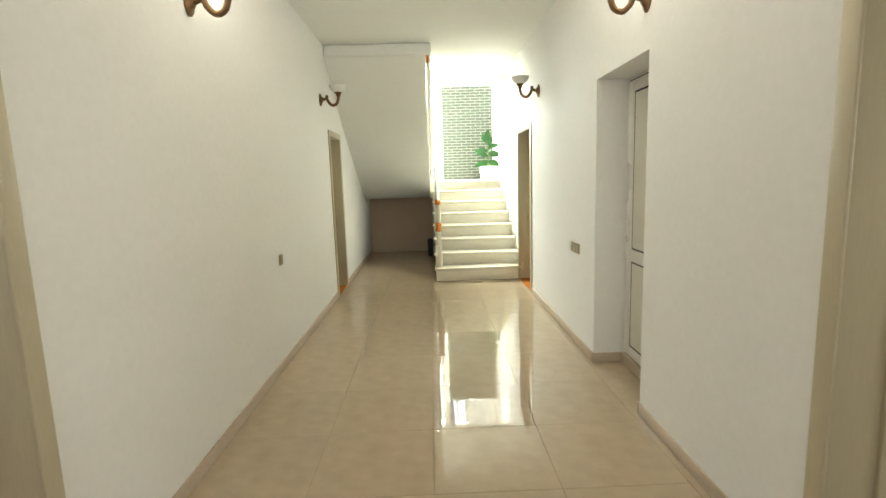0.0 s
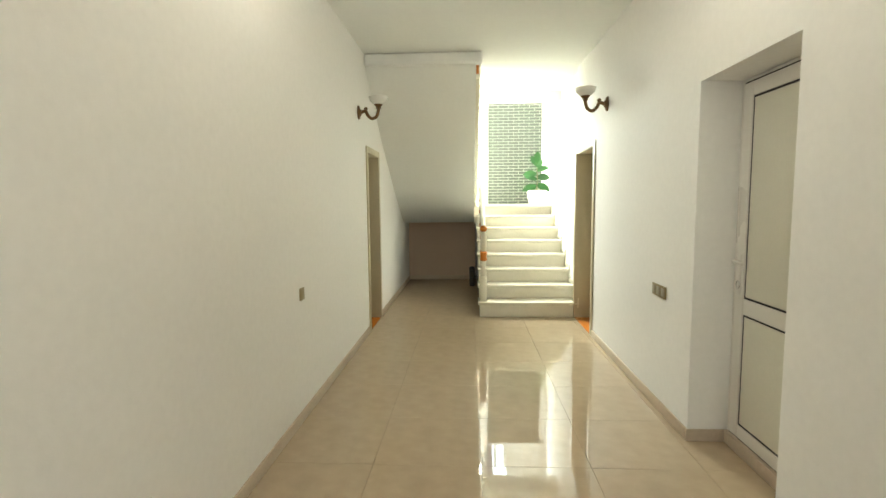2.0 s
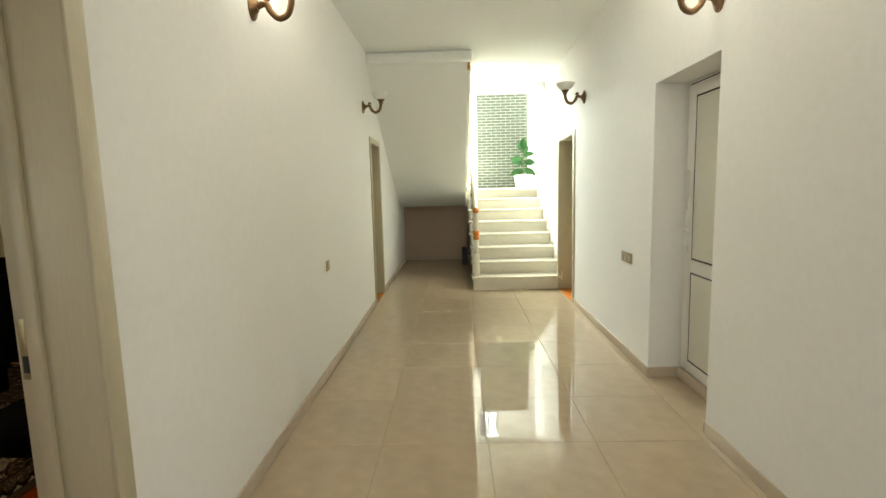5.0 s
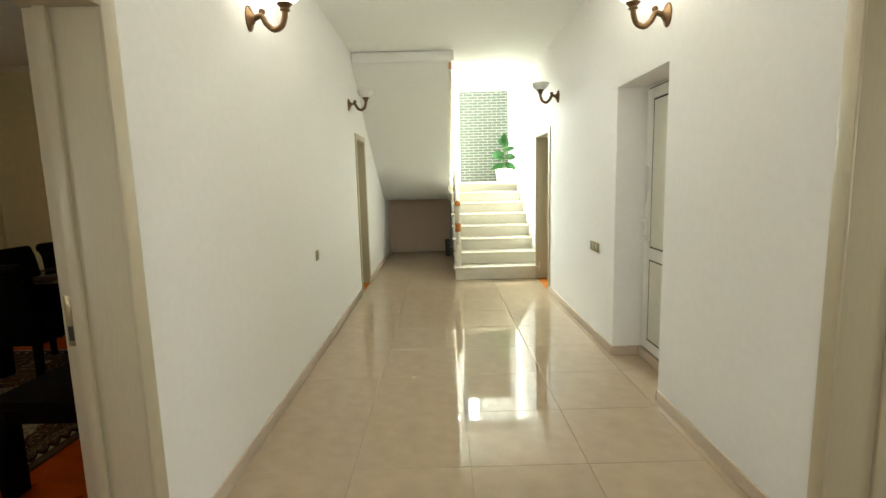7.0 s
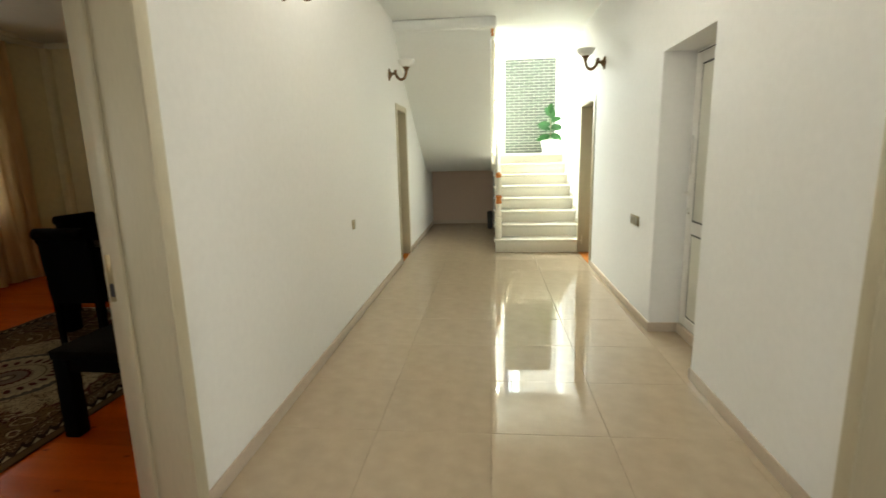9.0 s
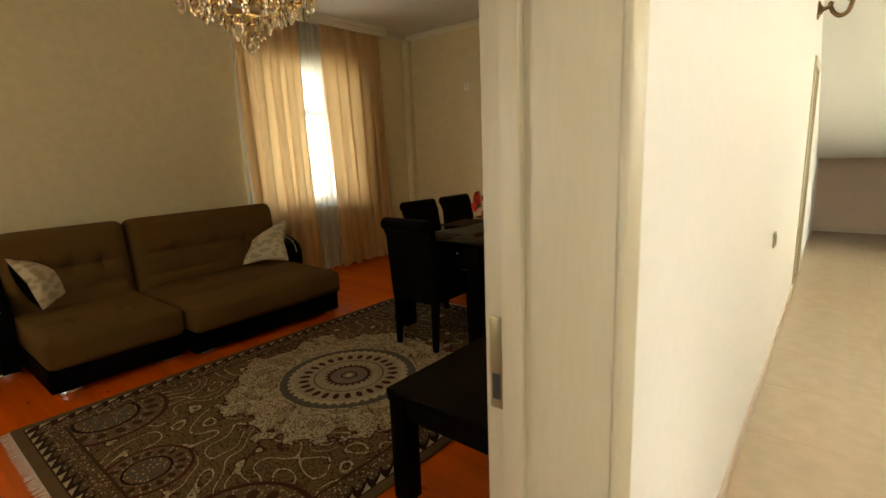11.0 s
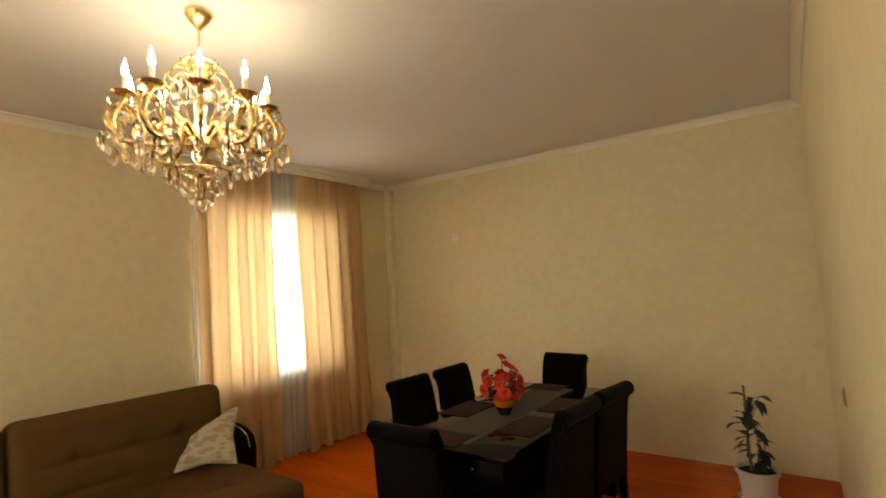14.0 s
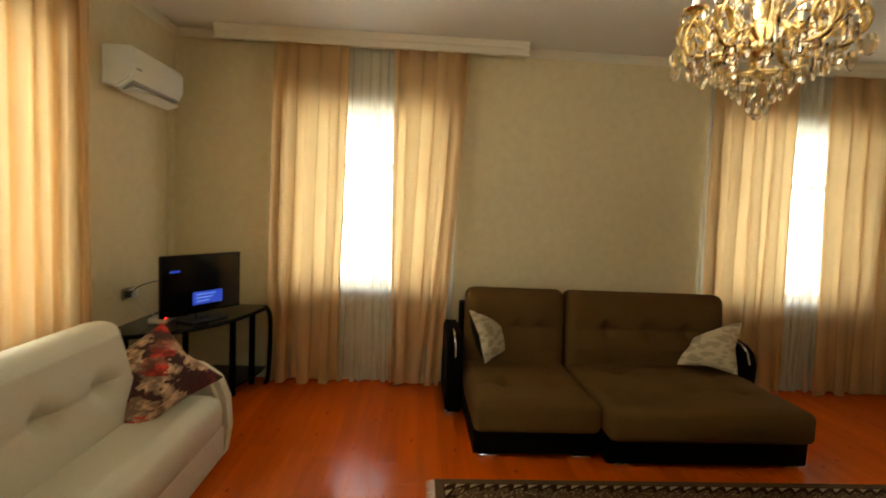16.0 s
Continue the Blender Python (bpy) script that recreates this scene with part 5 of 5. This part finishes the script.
part("badge", B(0.25, 0.31, 0.2052, 0.2065, 0.12, 0.135), GREY_CARD, ac)

# ---- chandelier ----
ch = thing("chandelier", (-3.325, 3.175, RH), "gold chandelier with lit candle bulbs and crystal drops", "chandelier")
part("canopy", lathe(bmesh.new(), [(0, 0), (0.062, 0), (0.064, -0.012), (0.055, -0.03), (0.04, -0.05), (0.022, -0.066), (0.014, -0.085), (0, -0.085)], 20), GOLD, ch)
part("chain", tube(bmesh.new(), [(0, 0, -0.08), (0, 0, -0.30)], 0.006, 8), GOLD, ch)
part("column", lathe(bmesh.new(), [(0.0, -0.26), (0.03, -0.27), (0.05, -0.30), (0.02, -0.33), (0.028, -0.36), (0.015, -0.40), (0.03, -0.46), (0.022, -0.52), (0.035, -0.58), (0.06, -0.62), (0.065, -0.65), (0.03, -0.69), (0.015, -0.74), (0.025, -0.78), (0, -0.80)], 18), GOLD, ch)
drop_bm = bmesh.new()
ball(drop_bm, (0, 0, -0.03), 0.017, 0.009, 0.030, 7, 5)
drop = mesh_of("crystal_drop", drop_bm, CRYSTAL)
bead_bm = bmesh.new()
ball(bead_bm, (0, 0, 0), 0.008, u=6, v=4)
bead = mesh_of("crystal_bead", bead_bm, CRYSTAL)


def hang(x, y, z, me=drop, s=1.0, az=0):
    o = new(me.name, me)
    o.parent = ch
    o.matrix_local = pose(x, y, z, 0, 0, az) @ Matrix.Scale(s, 4)


def arm_points(r, z0, zb, zt):
    return bend([(0.04, 0, z0), (0.11, 0, z0 + 0.05), (0.2 * r / 0.36, 0, zb), (1.02 * r, 0, zb - 0.01), (r + 0.045, 0, zb + 0.07), (r + 0.018, 0, zt - 0.03), (r, 0, zt)], 6)


arm_me = mesh_of("arm", tube(bmesh.new(), arm_points(0.30, -0.61, -0.66, -0.488), 0.011, 8), GOLD, 60)
curl_me = mesh_of("scroll", tube(bmesh.new(), bend([(0.05, 0, -0.6), (0.13, 0, -0.47), (0.22, 0, -0.49), (0.24, 0, -0.57), (0.19, 0, -0.6), (0.16, 0, -0.56)], 6), 0.006, 6), GOLD, 60)
curl2_me = mesh_of("scroll", tube(bmesh.new(), bend([(0.24, 0, -0.63), (0.29, 0, -0.54), (0.35, 0, -0.53), (0.375, 0, -0.58), (0.35, 0, -0.62), (0.32, 0, -0.59)], 6), 0.007, 6), GOLD, 60)
upper_me = mesh_of("upper_arm", tube(bmesh.new(), bend([(0.02, 0, -0.33), (0.08, 0, -0.28), (0.13, 0, -0.31), (0.15, 0, -0.37), (0.12, 0, -0.39)], 6), 0.005, 6), GOLD, 60)
pan_me = mesh_of("drip_pan", lathe(bmesh.new(), [(0, 0), (0.02, 0.002), (0.048, 0.014), (0.055, 0.024), (0.05, 0.022), (0.015, 0.01), (0.012, 0.012)], 16), GOLD, 50)
sleeve_me = mesh_of("candle_sleeve", lathe(bmesh.new(), [(0.011, 0.01), (0.011, 0.095), (0, 0.095)], 12), CANDLE, 50)
bulb_me = mesh_of("bulb", lathe(bmesh.new(), [(0.007, 0.095), (0.012, 0.106), (0.0135, 0.117), (0.009, 0.138), (0.003, 0.16), (0.001, 0.175), (0, 0.176)], 12), BULB, 60)


def hung(me, m):
    o = new(me.name, me)
    o.parent = ch
    o.matrix_local = m
    return o


N_ARM = 10
part("crown", lathe(bmesh.new(), [(0.02, -0.30), (0.05, -0.29), (0.075, -0.265), (0.08, -0.255), (0.07, -0.258), (0.03, -0.28)], 20), GOLD, ch)
for q in range(14):
    hang(0.078 * math.cos(q * 0.449), 0.078 * math.sin(q * 0.449), -0.25, bead)
hoop_me = mesh_of("hoop", tube(bmesh.new(), [(0.305 + 0.066 * math.cos(a), 0, -0.582 + 0.066 * math.sin(a)) for a in np.linspace(-1.2, 4.4, 20)], 0.009, 8), GOLD, 60)
for k in range(N_ARM):
    az = 360 * k / N_ARM - 27.5
    turn = pose(0, 0, 0, 0, 0, az)
    hung(arm_me, turn)
    hung(curl_me, turn)
    hung(curl2_me, turn)
    hung(hoop_me, turn)
    hung(upper_me, pose(0, 0, 0, 0, 0, az + 20))
    tip = turn @ Matrix.Translation((0.30, 0, -0.488))
    for me in (pan_me, sleeve_me, bulb_me):
        hung(me, tip)
    for t in range(1, 8, 2):
        a = radians(az + 36 * t / 8)
        rr_ = 0.335 + 0.02 * math.sin(math.pi * t / 8)
        hang(rr_ * math.cos(a), rr_ * math.sin(a), -0.505 - 0.10 * math.sin(math.pi * t / 8), bead, 1.15)
    p = pose(0, 0, 0, 0, 0, az + 18) @ Vector((0.355, 0, -0.625))
    hang(p.x, p.y, p.z, drop, 1.5, az + 112)
    p = pose(0, 0, 0, 0, 0, az + 18) @ Vector((0.29, 0, -0.67))
    hang(p.x, p.y, p.z, drop, 1.4, az + 60)
    for q in range(0, 6, 2):
        a = radians(az + 60 * q)
        c = tip.translation
        hang(c.x + 0.05 * math.cos(a), c.y + 0.05 * math.sin(a), c.z + 0.012, drop, 1.05, 60 * q + 90)
    for rr_, zz_, s in ((0.375, -0.64, 1.6), (0.27, -0.67, 1.5), (0.15, -0.39, 1.0)):
        p = turn @ Vector((rr_, 0, zz_))
        hang(p.x, p.y, p.z, drop, s, az)
    for t in range(1, 7):
        p = pose(0, 0, 0, 0, 0, az + 22) @ Vector((0.05 + 0.3 * t / 7, 0, -0.36 - 0.17 * t / 7 - 0.07 * math.sin(math.pi * t / 7)))
        hang(p.x, p.y, p.z, bead)
for n, rad, z in ((12, 0.25, -0.67), (11, 0.20, -0.70), (9, 0.13, -0.76), (7, 0.085, -0.80), (4, 0.045, -0.85), (10, 0.10, -0.34)):
    for q in range(n):
        a = 2 * math.pi * q / n
        hang(rad * math.cos(a), rad * math.sin(a), z, drop, 1.3, math.degrees(a) + 90)
part("ring", tube(bmesh.new(), [(0.20 * math.cos(a), 0.20 * math.sin(a), -0.70) for a in np.linspace(0, 2 * math.pi, 32)], 0.005, 6), GOLD, ch)
part("ring", tube(bmesh.new(), [(0.12 * math.cos(a), 0.12 * math.sin(a), -0.765) for a in np.linspace(0, 2 * math.pi, 24)], 0.005, 6), GOLD, ch)
part("finial_ball", ball(bmesh.new(), (0, 0, -0.925), 0.025, 0.025, 0.035, 10, 7), CRYSTAL, ch, "faceted crystal drop")
part("finial_rod", tube(bmesh.new(), [(0, 0, -0.79), (0, 0, -0.90)], 0.004, 6), GOLD, ch)

# ---- kitchen glimpse ----
cab = thing("kitchen_cabinet", (2.7, 2.70, 0), "pale olive kitchen base cabinet", "cabinet")
part("body", B(-0.5, 0.5, 0.02, 0.58, 0.12, 0.86), CAB_GREEN, cab)
part("toe_kick", B(-0.5, 0.5, 0.06, 0.56, 0.0, 0.12), DARK_SLOT, cab, "dark recessed plinth")
for xa in (-0.5, 0.002):
    dr = part("door", B(xa + 0.003, xa + 0.495, 0.0, 0.02, 0.125, 0.855, bevel=0.003), CAB_GREEN, cab)
    part("handle", B(xa + 0.06, xa + 0.18, -0.02, -0.008, 0.76, 0.772, bevel=0.003), CHROME, dr)
single("worktop", B(2.15, 4.4, 2.67, 3.455, 0.862, 0.90, bevel=0.004), WORKTOP, "brown wooden kitchen worktop over cabinets", "worktop")
cook = thing("microwave", (2.75, 2.92, 0.90), "dark oven with red trim on the worktop", "microwave")
part("housing", B(-0.3, 0.3, 0, 0.36, 0.02, 0.30, bevel=0.01), OVEN, cook)
part("trim", B(-0.3, 0.3, -0.006, 0.0, 0.05, 0.075), RED_CARD, cook, "red trim strip")
part("control_strip", B(-0.3, 0.3, -0.006, 0.0, 0.10, 0.14), GREY_CARD, cook)
part("foot", B(-0.28, 0.28, 0.03, 0.33, 0.0, 0.02), DARK_SLOT, cook)
shelf = thing("wall_shelf", (2.75, 3.20, 1.40), "wooden wall shelf with striped boxes", "shelf")
part("board", B(-0.5, 0.5, 0, 0.255, 0, 0.025), ORANGE_WOOD, shelf)
for k in range(4):
    single("box", B(2.3 + 0.24 * k, 2.52 + 0.24 * k, 3.21, 3.42, 1.4255 , 1.62 + 0.04 * (k % 2), bevel=0.004), (ORANGE_WOOD, RED_CARD, MAT_BROWN, ORANGE_WOOD)[k], "striped orange and brown box on the shelf", "box")


# ---- rug ----
class Calc:
    """Small sums of shader numbers."""

    def __init__(self, nt):
        self.nt = nt

    def __call__(self, op, a, b=0.0, c=0.0):
        n = self.nt.nodes.new("ShaderNodeMath")
        n.operation = op
        for i, q in enumerate((a, b, c)):
            if isinstance(q, (int, float)):
                n.inputs[i].default_value = q
            else:
                self.nt.links.new(q, n.inputs[i])
        return n.outputs[0]


def rug_material():
    m = mat("rug_pile", (0.5, 0.4, 0.3), 0.95, spec=0.05, vary=0.1, bump=0.7, bump_scale=350)
    nt = m.node_tree
    p = nt.nodes["Principled BSDF"]
    k = Calc(nt)
    tc, sep = nt.nodes.new("ShaderNodeTexCoord"), nt.nodes.new("ShaderNodeSeparateXYZ")
    nt.links.new(tc.outputs["Object"], sep.inputs[0])
    x, y = sep.outputs[0], sep.outputs[1]
    HX, HY = 0.99, 1.53
    CREAM, BROWN, DARK, GREY, RED, TAN = (0.40, 0.305, 0.185), (0.05, 0.023, 0.009), (0.014, 0.006, 0.005), (0.082, 0.075, 0.062), (0.07, 0.017, 0.011), (0.12, 0.07, 0.033)

    def mix(f, a, b):
        n = nt.nodes.new("ShaderNodeMix")
        n.data_type = "RGBA"
        nt.links.new(f, n.inputs[0])
        for i, q in ((6, a), (7, b)):
            if isinstance(q, tuple):
                n.inputs[i].default_value = (*q, 1)
            else:
                nt.links.new(q, n.inputs[i])
        return n.outputs[2]

    def within(v, lo, hi):
        return k("MULTIPLY", k("GREATER_THAN", v, lo), k("LESS_THAN", v, hi))

    def centre(cx, cy, sc=1.0):
        dx, dy = k("SUBTRACT", x, cx), k("SUBTRACT", y, cy)
        r = k("DIVIDE", k("SQRT", k("ADD", k("MULTIPLY", dx, dx), k("MULTIPLY", dy, dy))), sc)
        return r, k("ARCTAN2", dy, dx)

    def petals(r, th, n, at, wid):
        c = k("COSINE", k("MULTIPLY", th, n))
        d = k("DIVIDE", k("SUBTRACT", r, at), wid)
        e = k("ADD", k("MULTIPLY", d, d), k("MULTIPLY", k("SUBTRACT", 1.0, c), 0.7))
        return k("LESS_THAN", e, 0.8)
    vo = nt.nodes.new("ShaderNodeTexVoronoi")
    vo.inputs["Scale"].default_value = 34
    nt.links.new(tc.outputs["Object"], vo.inputs["Vector"])
    vs = nt.nodes.new("ShaderNodeTexVoronoi")
    vs.inputs["Scale"].default_value = 52
    nt.links.new(tc.outputs["Object"], vs.inputs["Vector"])
    no = nt.nodes.new("ShaderNodeTexNoise")
    no.inputs["Scale"].default_value = 8
    nt.links.new(tc.outputs["Object"], no.inputs["Vector"])
    speck = within(vo.outputs["Distance"], 0.42, 0.55)
    dots = k("LESS_THAN", vs.outputs["Distance"], 0.26)
    patch = k("GREATER_THAN", no.outputs[0], 0.53)
    col = mix(k("MULTIPLY", speck, 0.5), mix(k("MULTIPLY", patch, 0.3), CREAM, TAN), BROWN)
    col = mix(k("MULTIPLY", dots, 0.4), col, BROWN)
    # scrolling stems
    sc = nt.nodes.new("ShaderNodeTexNoise")
    sc.inputs["Scale"].default_value, sc.inputs["Detail"].default_value = 4.5, 0.0
    nt.links.new(tc.outputs["Object"], sc.inputs["Vector"])
    band = k("FRACT", k("MULTIPLY", sc.outputs[0], 7.0))
    stems = within(band, 0.46, 0.54)
    col = mix(stems, col, TAN)
    col = mix(within(band, 0.54, 0.57), col, BROWN)
    outer = mix(k("MULTIPLY", dots, 0.5), mix(speck, (0.14, 0.085, 0.036), BROWN), TAN)
    outer = mix(within(band, 0.36, 0.50), outer, mix(speck, CREAM, TAN))
    outer = mix(within(band, 0.50, 0.56), outer, RED)
    # big scalloped field round the medallion
    r, th = centre(0, 0)
    wav = k("MULTIPLY", k("COSINE", k("MULTIPLY", th, 8.0)), 0.045)
    fray = k("MULTIPLY", k("ADD", k("SUBTRACT", no.outputs[0], 0.5), k("MULTIPLY", vo.outputs["Distance"], 0.12)), 0.42)
    rs = k("ADD", k("ADD", r, wav), fray)
    col = mix(k("GREATER_THAN", rs, 0.76), col, outer)
    col = mix(within(rs, 0.745, 0.77), col, RED)
    col = mix(within(rs, 0.50, 0.745), col, mix(k("MULTIPLY", speck, 0.85), mix(k("MULTIPLY", patch, 0.45), CREAM, TAN), BROWN))
    # medallion
    r = k("DIVIDE", r, 0.78)
    col = mix(k("LESS_THAN", r, 0.56), col, mix(k("LESS_THAN", vs.outputs["Distance"], 0.33), CREAM, BROWN))
    col = mix(within(k("ADD", r, k("MULTIPLY", no.outputs[0], 0.03)), 0.49, 0.565), col, mix(dots, (0.094, 0.080, 0.060), (0.05, 0.042, 0.032)))
    col = mix(k("LESS_THAN", r, 0.46), col, mix(k("MULTIPLY", dots, 0.6), (0.31, 0.24, 0.15), GREY))
    col = mix(within(r, 0.435, 0.46), col, mix(dots, CREAM, BROWN))
    col = mix(petals(r, th, 26.0, 0.36, 0.05), col, RED)
    col = mix(petals(r, th, 44.0, 0.478, 0.016), col, CREAM)
    col = mix(within(r, 0.275, 0.287), col, TAN)
    col = mix(k("LESS_THAN", r, 0.16), col, mix(k("MULTIPLY", dots, 0.5), (0.17, 0.125, 0.09), TAN))
    col = mix(within(r, 0.150, 0.175), col, RED)
    col = mix(petals(r, th, 24.0, 0.182, 0.018), col, RED)
    col = mix(within(r, 0.055, 0.07), col, BROWN)
    col = mix(k("LESS_THAN", r, 0.03), col, CREAM)
    # smaller rounds at the corners and along the sides
    for cx, cy, sc in ((-0.72, 1.15, 0.62), (0.72, 1.15, 0.62), (-0.72, -1.15, 0.62), (0.72, -1.15, 0.62), (-0.85, 0.0, 0.36), (0.85, 0.0, 0.36), (0.0, 1.2, 0.4), (0.0, -1.2, 0.4)):
        q, ta = centre(cx, cy, sc)
        col = mix(k("LESS_THAN", q, 0.5), col, mix(dots, TAN, CREAM))
        col = mix(within(q, 0.46, 0.5), col, RED)
        col = mix(petals(q, ta, 16.0, 0.36, 0.06), col, BROWN)
        col = mix(within(q, 0.24, 0.27), col, DARK)
        col = mix(petals(q, ta, 9.0, 0.14, 0.06), col, GREY)
    # borders
    ax, ay = k("SUBTRACT", HX, k("ABSOLUTE", x)), k("SUBTRACT", HY, k("ABSOLUTE", y))
    edge = k("MINIMUM", ax, ay)
    along = k("ADD", x, y)
    zig = k("ADD", edge, k("MULTIPLY", k("ABSOLUTE", k("SINE", k("MULTIPLY", along, 38.0))), 0.042))
    col = mix(k("LESS_THAN", edge, 0.20), col, mix(dots, mix(speck, TAN, BROWN), CREAM))
    col = mix(within(edge, 0.195, 0.21), col, BROWN)
    col = mix(k("LESS_THAN", zig, 0.125), col, mix(k("MULTIPLY", dots, 0.4), CREAM, TAN))
    col = mix(within(zig, 0.094, 0.130), col, (0.028, 0.012, 0.006))
    col = mix(k("LESS_THAN", edge, 0.052), col, TAN)
    col = mix(within(edge, 0.048, 0.056), col, BROWN)
    hsv = nt.nodes.new("ShaderNodeHueSaturation")
    nt.links.new(col, hsv.inputs["Color"])
    nt.links.new(k("ADD", 0.75, k("MULTIPLY", no.outputs[0], 0.5)), hsv.inputs["Value"])
    nt.links.new(hsv.outputs[0], p.inputs["Base Color"])
    return m


rug = thing("rug", (-2.84, 3.33, 0), "large cream and brown patterned rug with medallion", "rug")
bm = bmesh.new()
box(bm, -0.99, 0.99, -1.53, 1.53, 0.001, RUG_T, bevel=0.004)
part("woven_field", bm, rug_material(), rug)
fr = bmesh.new()
rng = random.Random(2)
for s in (-1, 1):
    for i in range(150):
        xx = -0.98 + 1.96 * i / 149
        dx = rng.uniform(-0.008, 0.008)
        a = [fr.verts.new(q) for q in ((xx - 0.004, s * 1.529, 0.006), (xx + 0.004, s * 1.529, 0.006), (xx + 0.003 + dx, s * (1.575 + rng.uniform(0, 0.012)), 0.002), (xx - 0.003 + dx, s * 1.575, 0.002))]
        fr.faces.new(a)
tagged(part("fringe", fr, MOULDING, rug, "short cream fringe"), "short cream fringe", kind="stuff")

# ---- pieces: tiles, boards, bricks ----
P = 0.605
cache = {}
xs = [-0.77 + P * i for i in range(-1, 5)]
ys = [2.91 + P * i for i in range(-8, 15)]
for xa in xs:
    for ya in ys:
        x0_, x1_ = max(xa, -0.76), min(xa + P, 1.92)
        y0_, y1_ = max(ya, YB), min(ya + P, 10.75)
        if x1_ - x0_ < 0.03 or y1_ - y0_ < 0.03:
            continue
        if x1_ <= -0.80 or x0_ >= 1.9:
            continue
        key = (round(x1_ - x0_, 3), round(y1_ - y0_, 3))
        if key not in cache:
            g = 0.0009
            cache[key] = mesh_of("tile", B(g, key[0] - g, g, key[1] - g, -0.01, 0.0, bevel=0.0008, seg=1), TILE)
        t = new("tile", cache[key])
        t.parent = floor_corridor
        t.matrix_local = Matrix.Translation((x0_, y0_, 0.0))

bw = 0.1352
n = int((YN - YS) / bw) + 1
rng = random.Random(7)
for i in range(n):
    ya = YS + bw * i
    yb = min(ya + bw, YN)
    if yb - ya < 0.02:
        continue
    cut = rng.uniform(XW + 1.2, XE - 1.0)
    for x0_, x1_ in ((XW, cut), (cut, -0.86)):
        b = new("floor_board", mesh_of("floor_board", B(x0_ + 0.0008, x1_ - 0.0008, ya + 0.0002, yb - 0.0002, -0.012, 0.0, bevel=0.0006, seg=1), FLOORWOOD))
        b.parent = floor_room

brick_wall = single("brick_panel", B(0.755, 1.79, YE - 0.012, YE, 1.402, 3.47), MORTAR, "grey-green brick panel with pale joints", "brick panel", "structure")
cache = {}
L, H, J = 0.185, 0.044, 0.013
row, z = 0, 1.415
while z < 3.41:
    xx = 0.76 - (L + J) / 2 * (row % 2)
    while xx < 1.785:
        a, b = max(xx, 0.76), min(xx + L, 1.785)
        if b - a > 0.02:
            key = round(b - a, 3)
            if key not in cache:
                cache[key] = mesh_of("brick", B(0, key, -0.012, 0, 0, H, bevel=0.003, seg=1), BRICK)
            o = new("brick", cache[key])
            o.parent = brick_wall
            o.matrix_local = Matrix.Translation((a, YE - 0.012, z))
        xx += L + J
    z += H + J
    row += 1

# ---- the corridor lies slightly turned to the living room ----
swing = Matrix.Translation((0, 4.0, 0)) @ Matrix.Rotation(SKEW, 4, "Z") @ Matrix.Translation((0, -4.0, 0))
CORRIDOR = ("wall_corridor", "cornice_east", "threshold", "wall_stair", "wall_landing", "wall_under_stair", "wall_behind_niche", "ceiling_corridor", "ceiling_stair", "floor_corridor", "baseboard", "upper_", "trim", "landing", "staircase", "stair_railing", "beam", "door_", "window_4", "window_5", "wall_lamp", "waste_bin", "rubber_plant", "brick_panel")
for ob in [o for o in scene.objects if o.parent is None and o.type in ("MESH", "EMPTY")]:
    if ob.name.startswith(CORRIDOR) or ob.name.startswith("light_switch"):
        ob.matrix_world = swing @ ob.matrix_basis
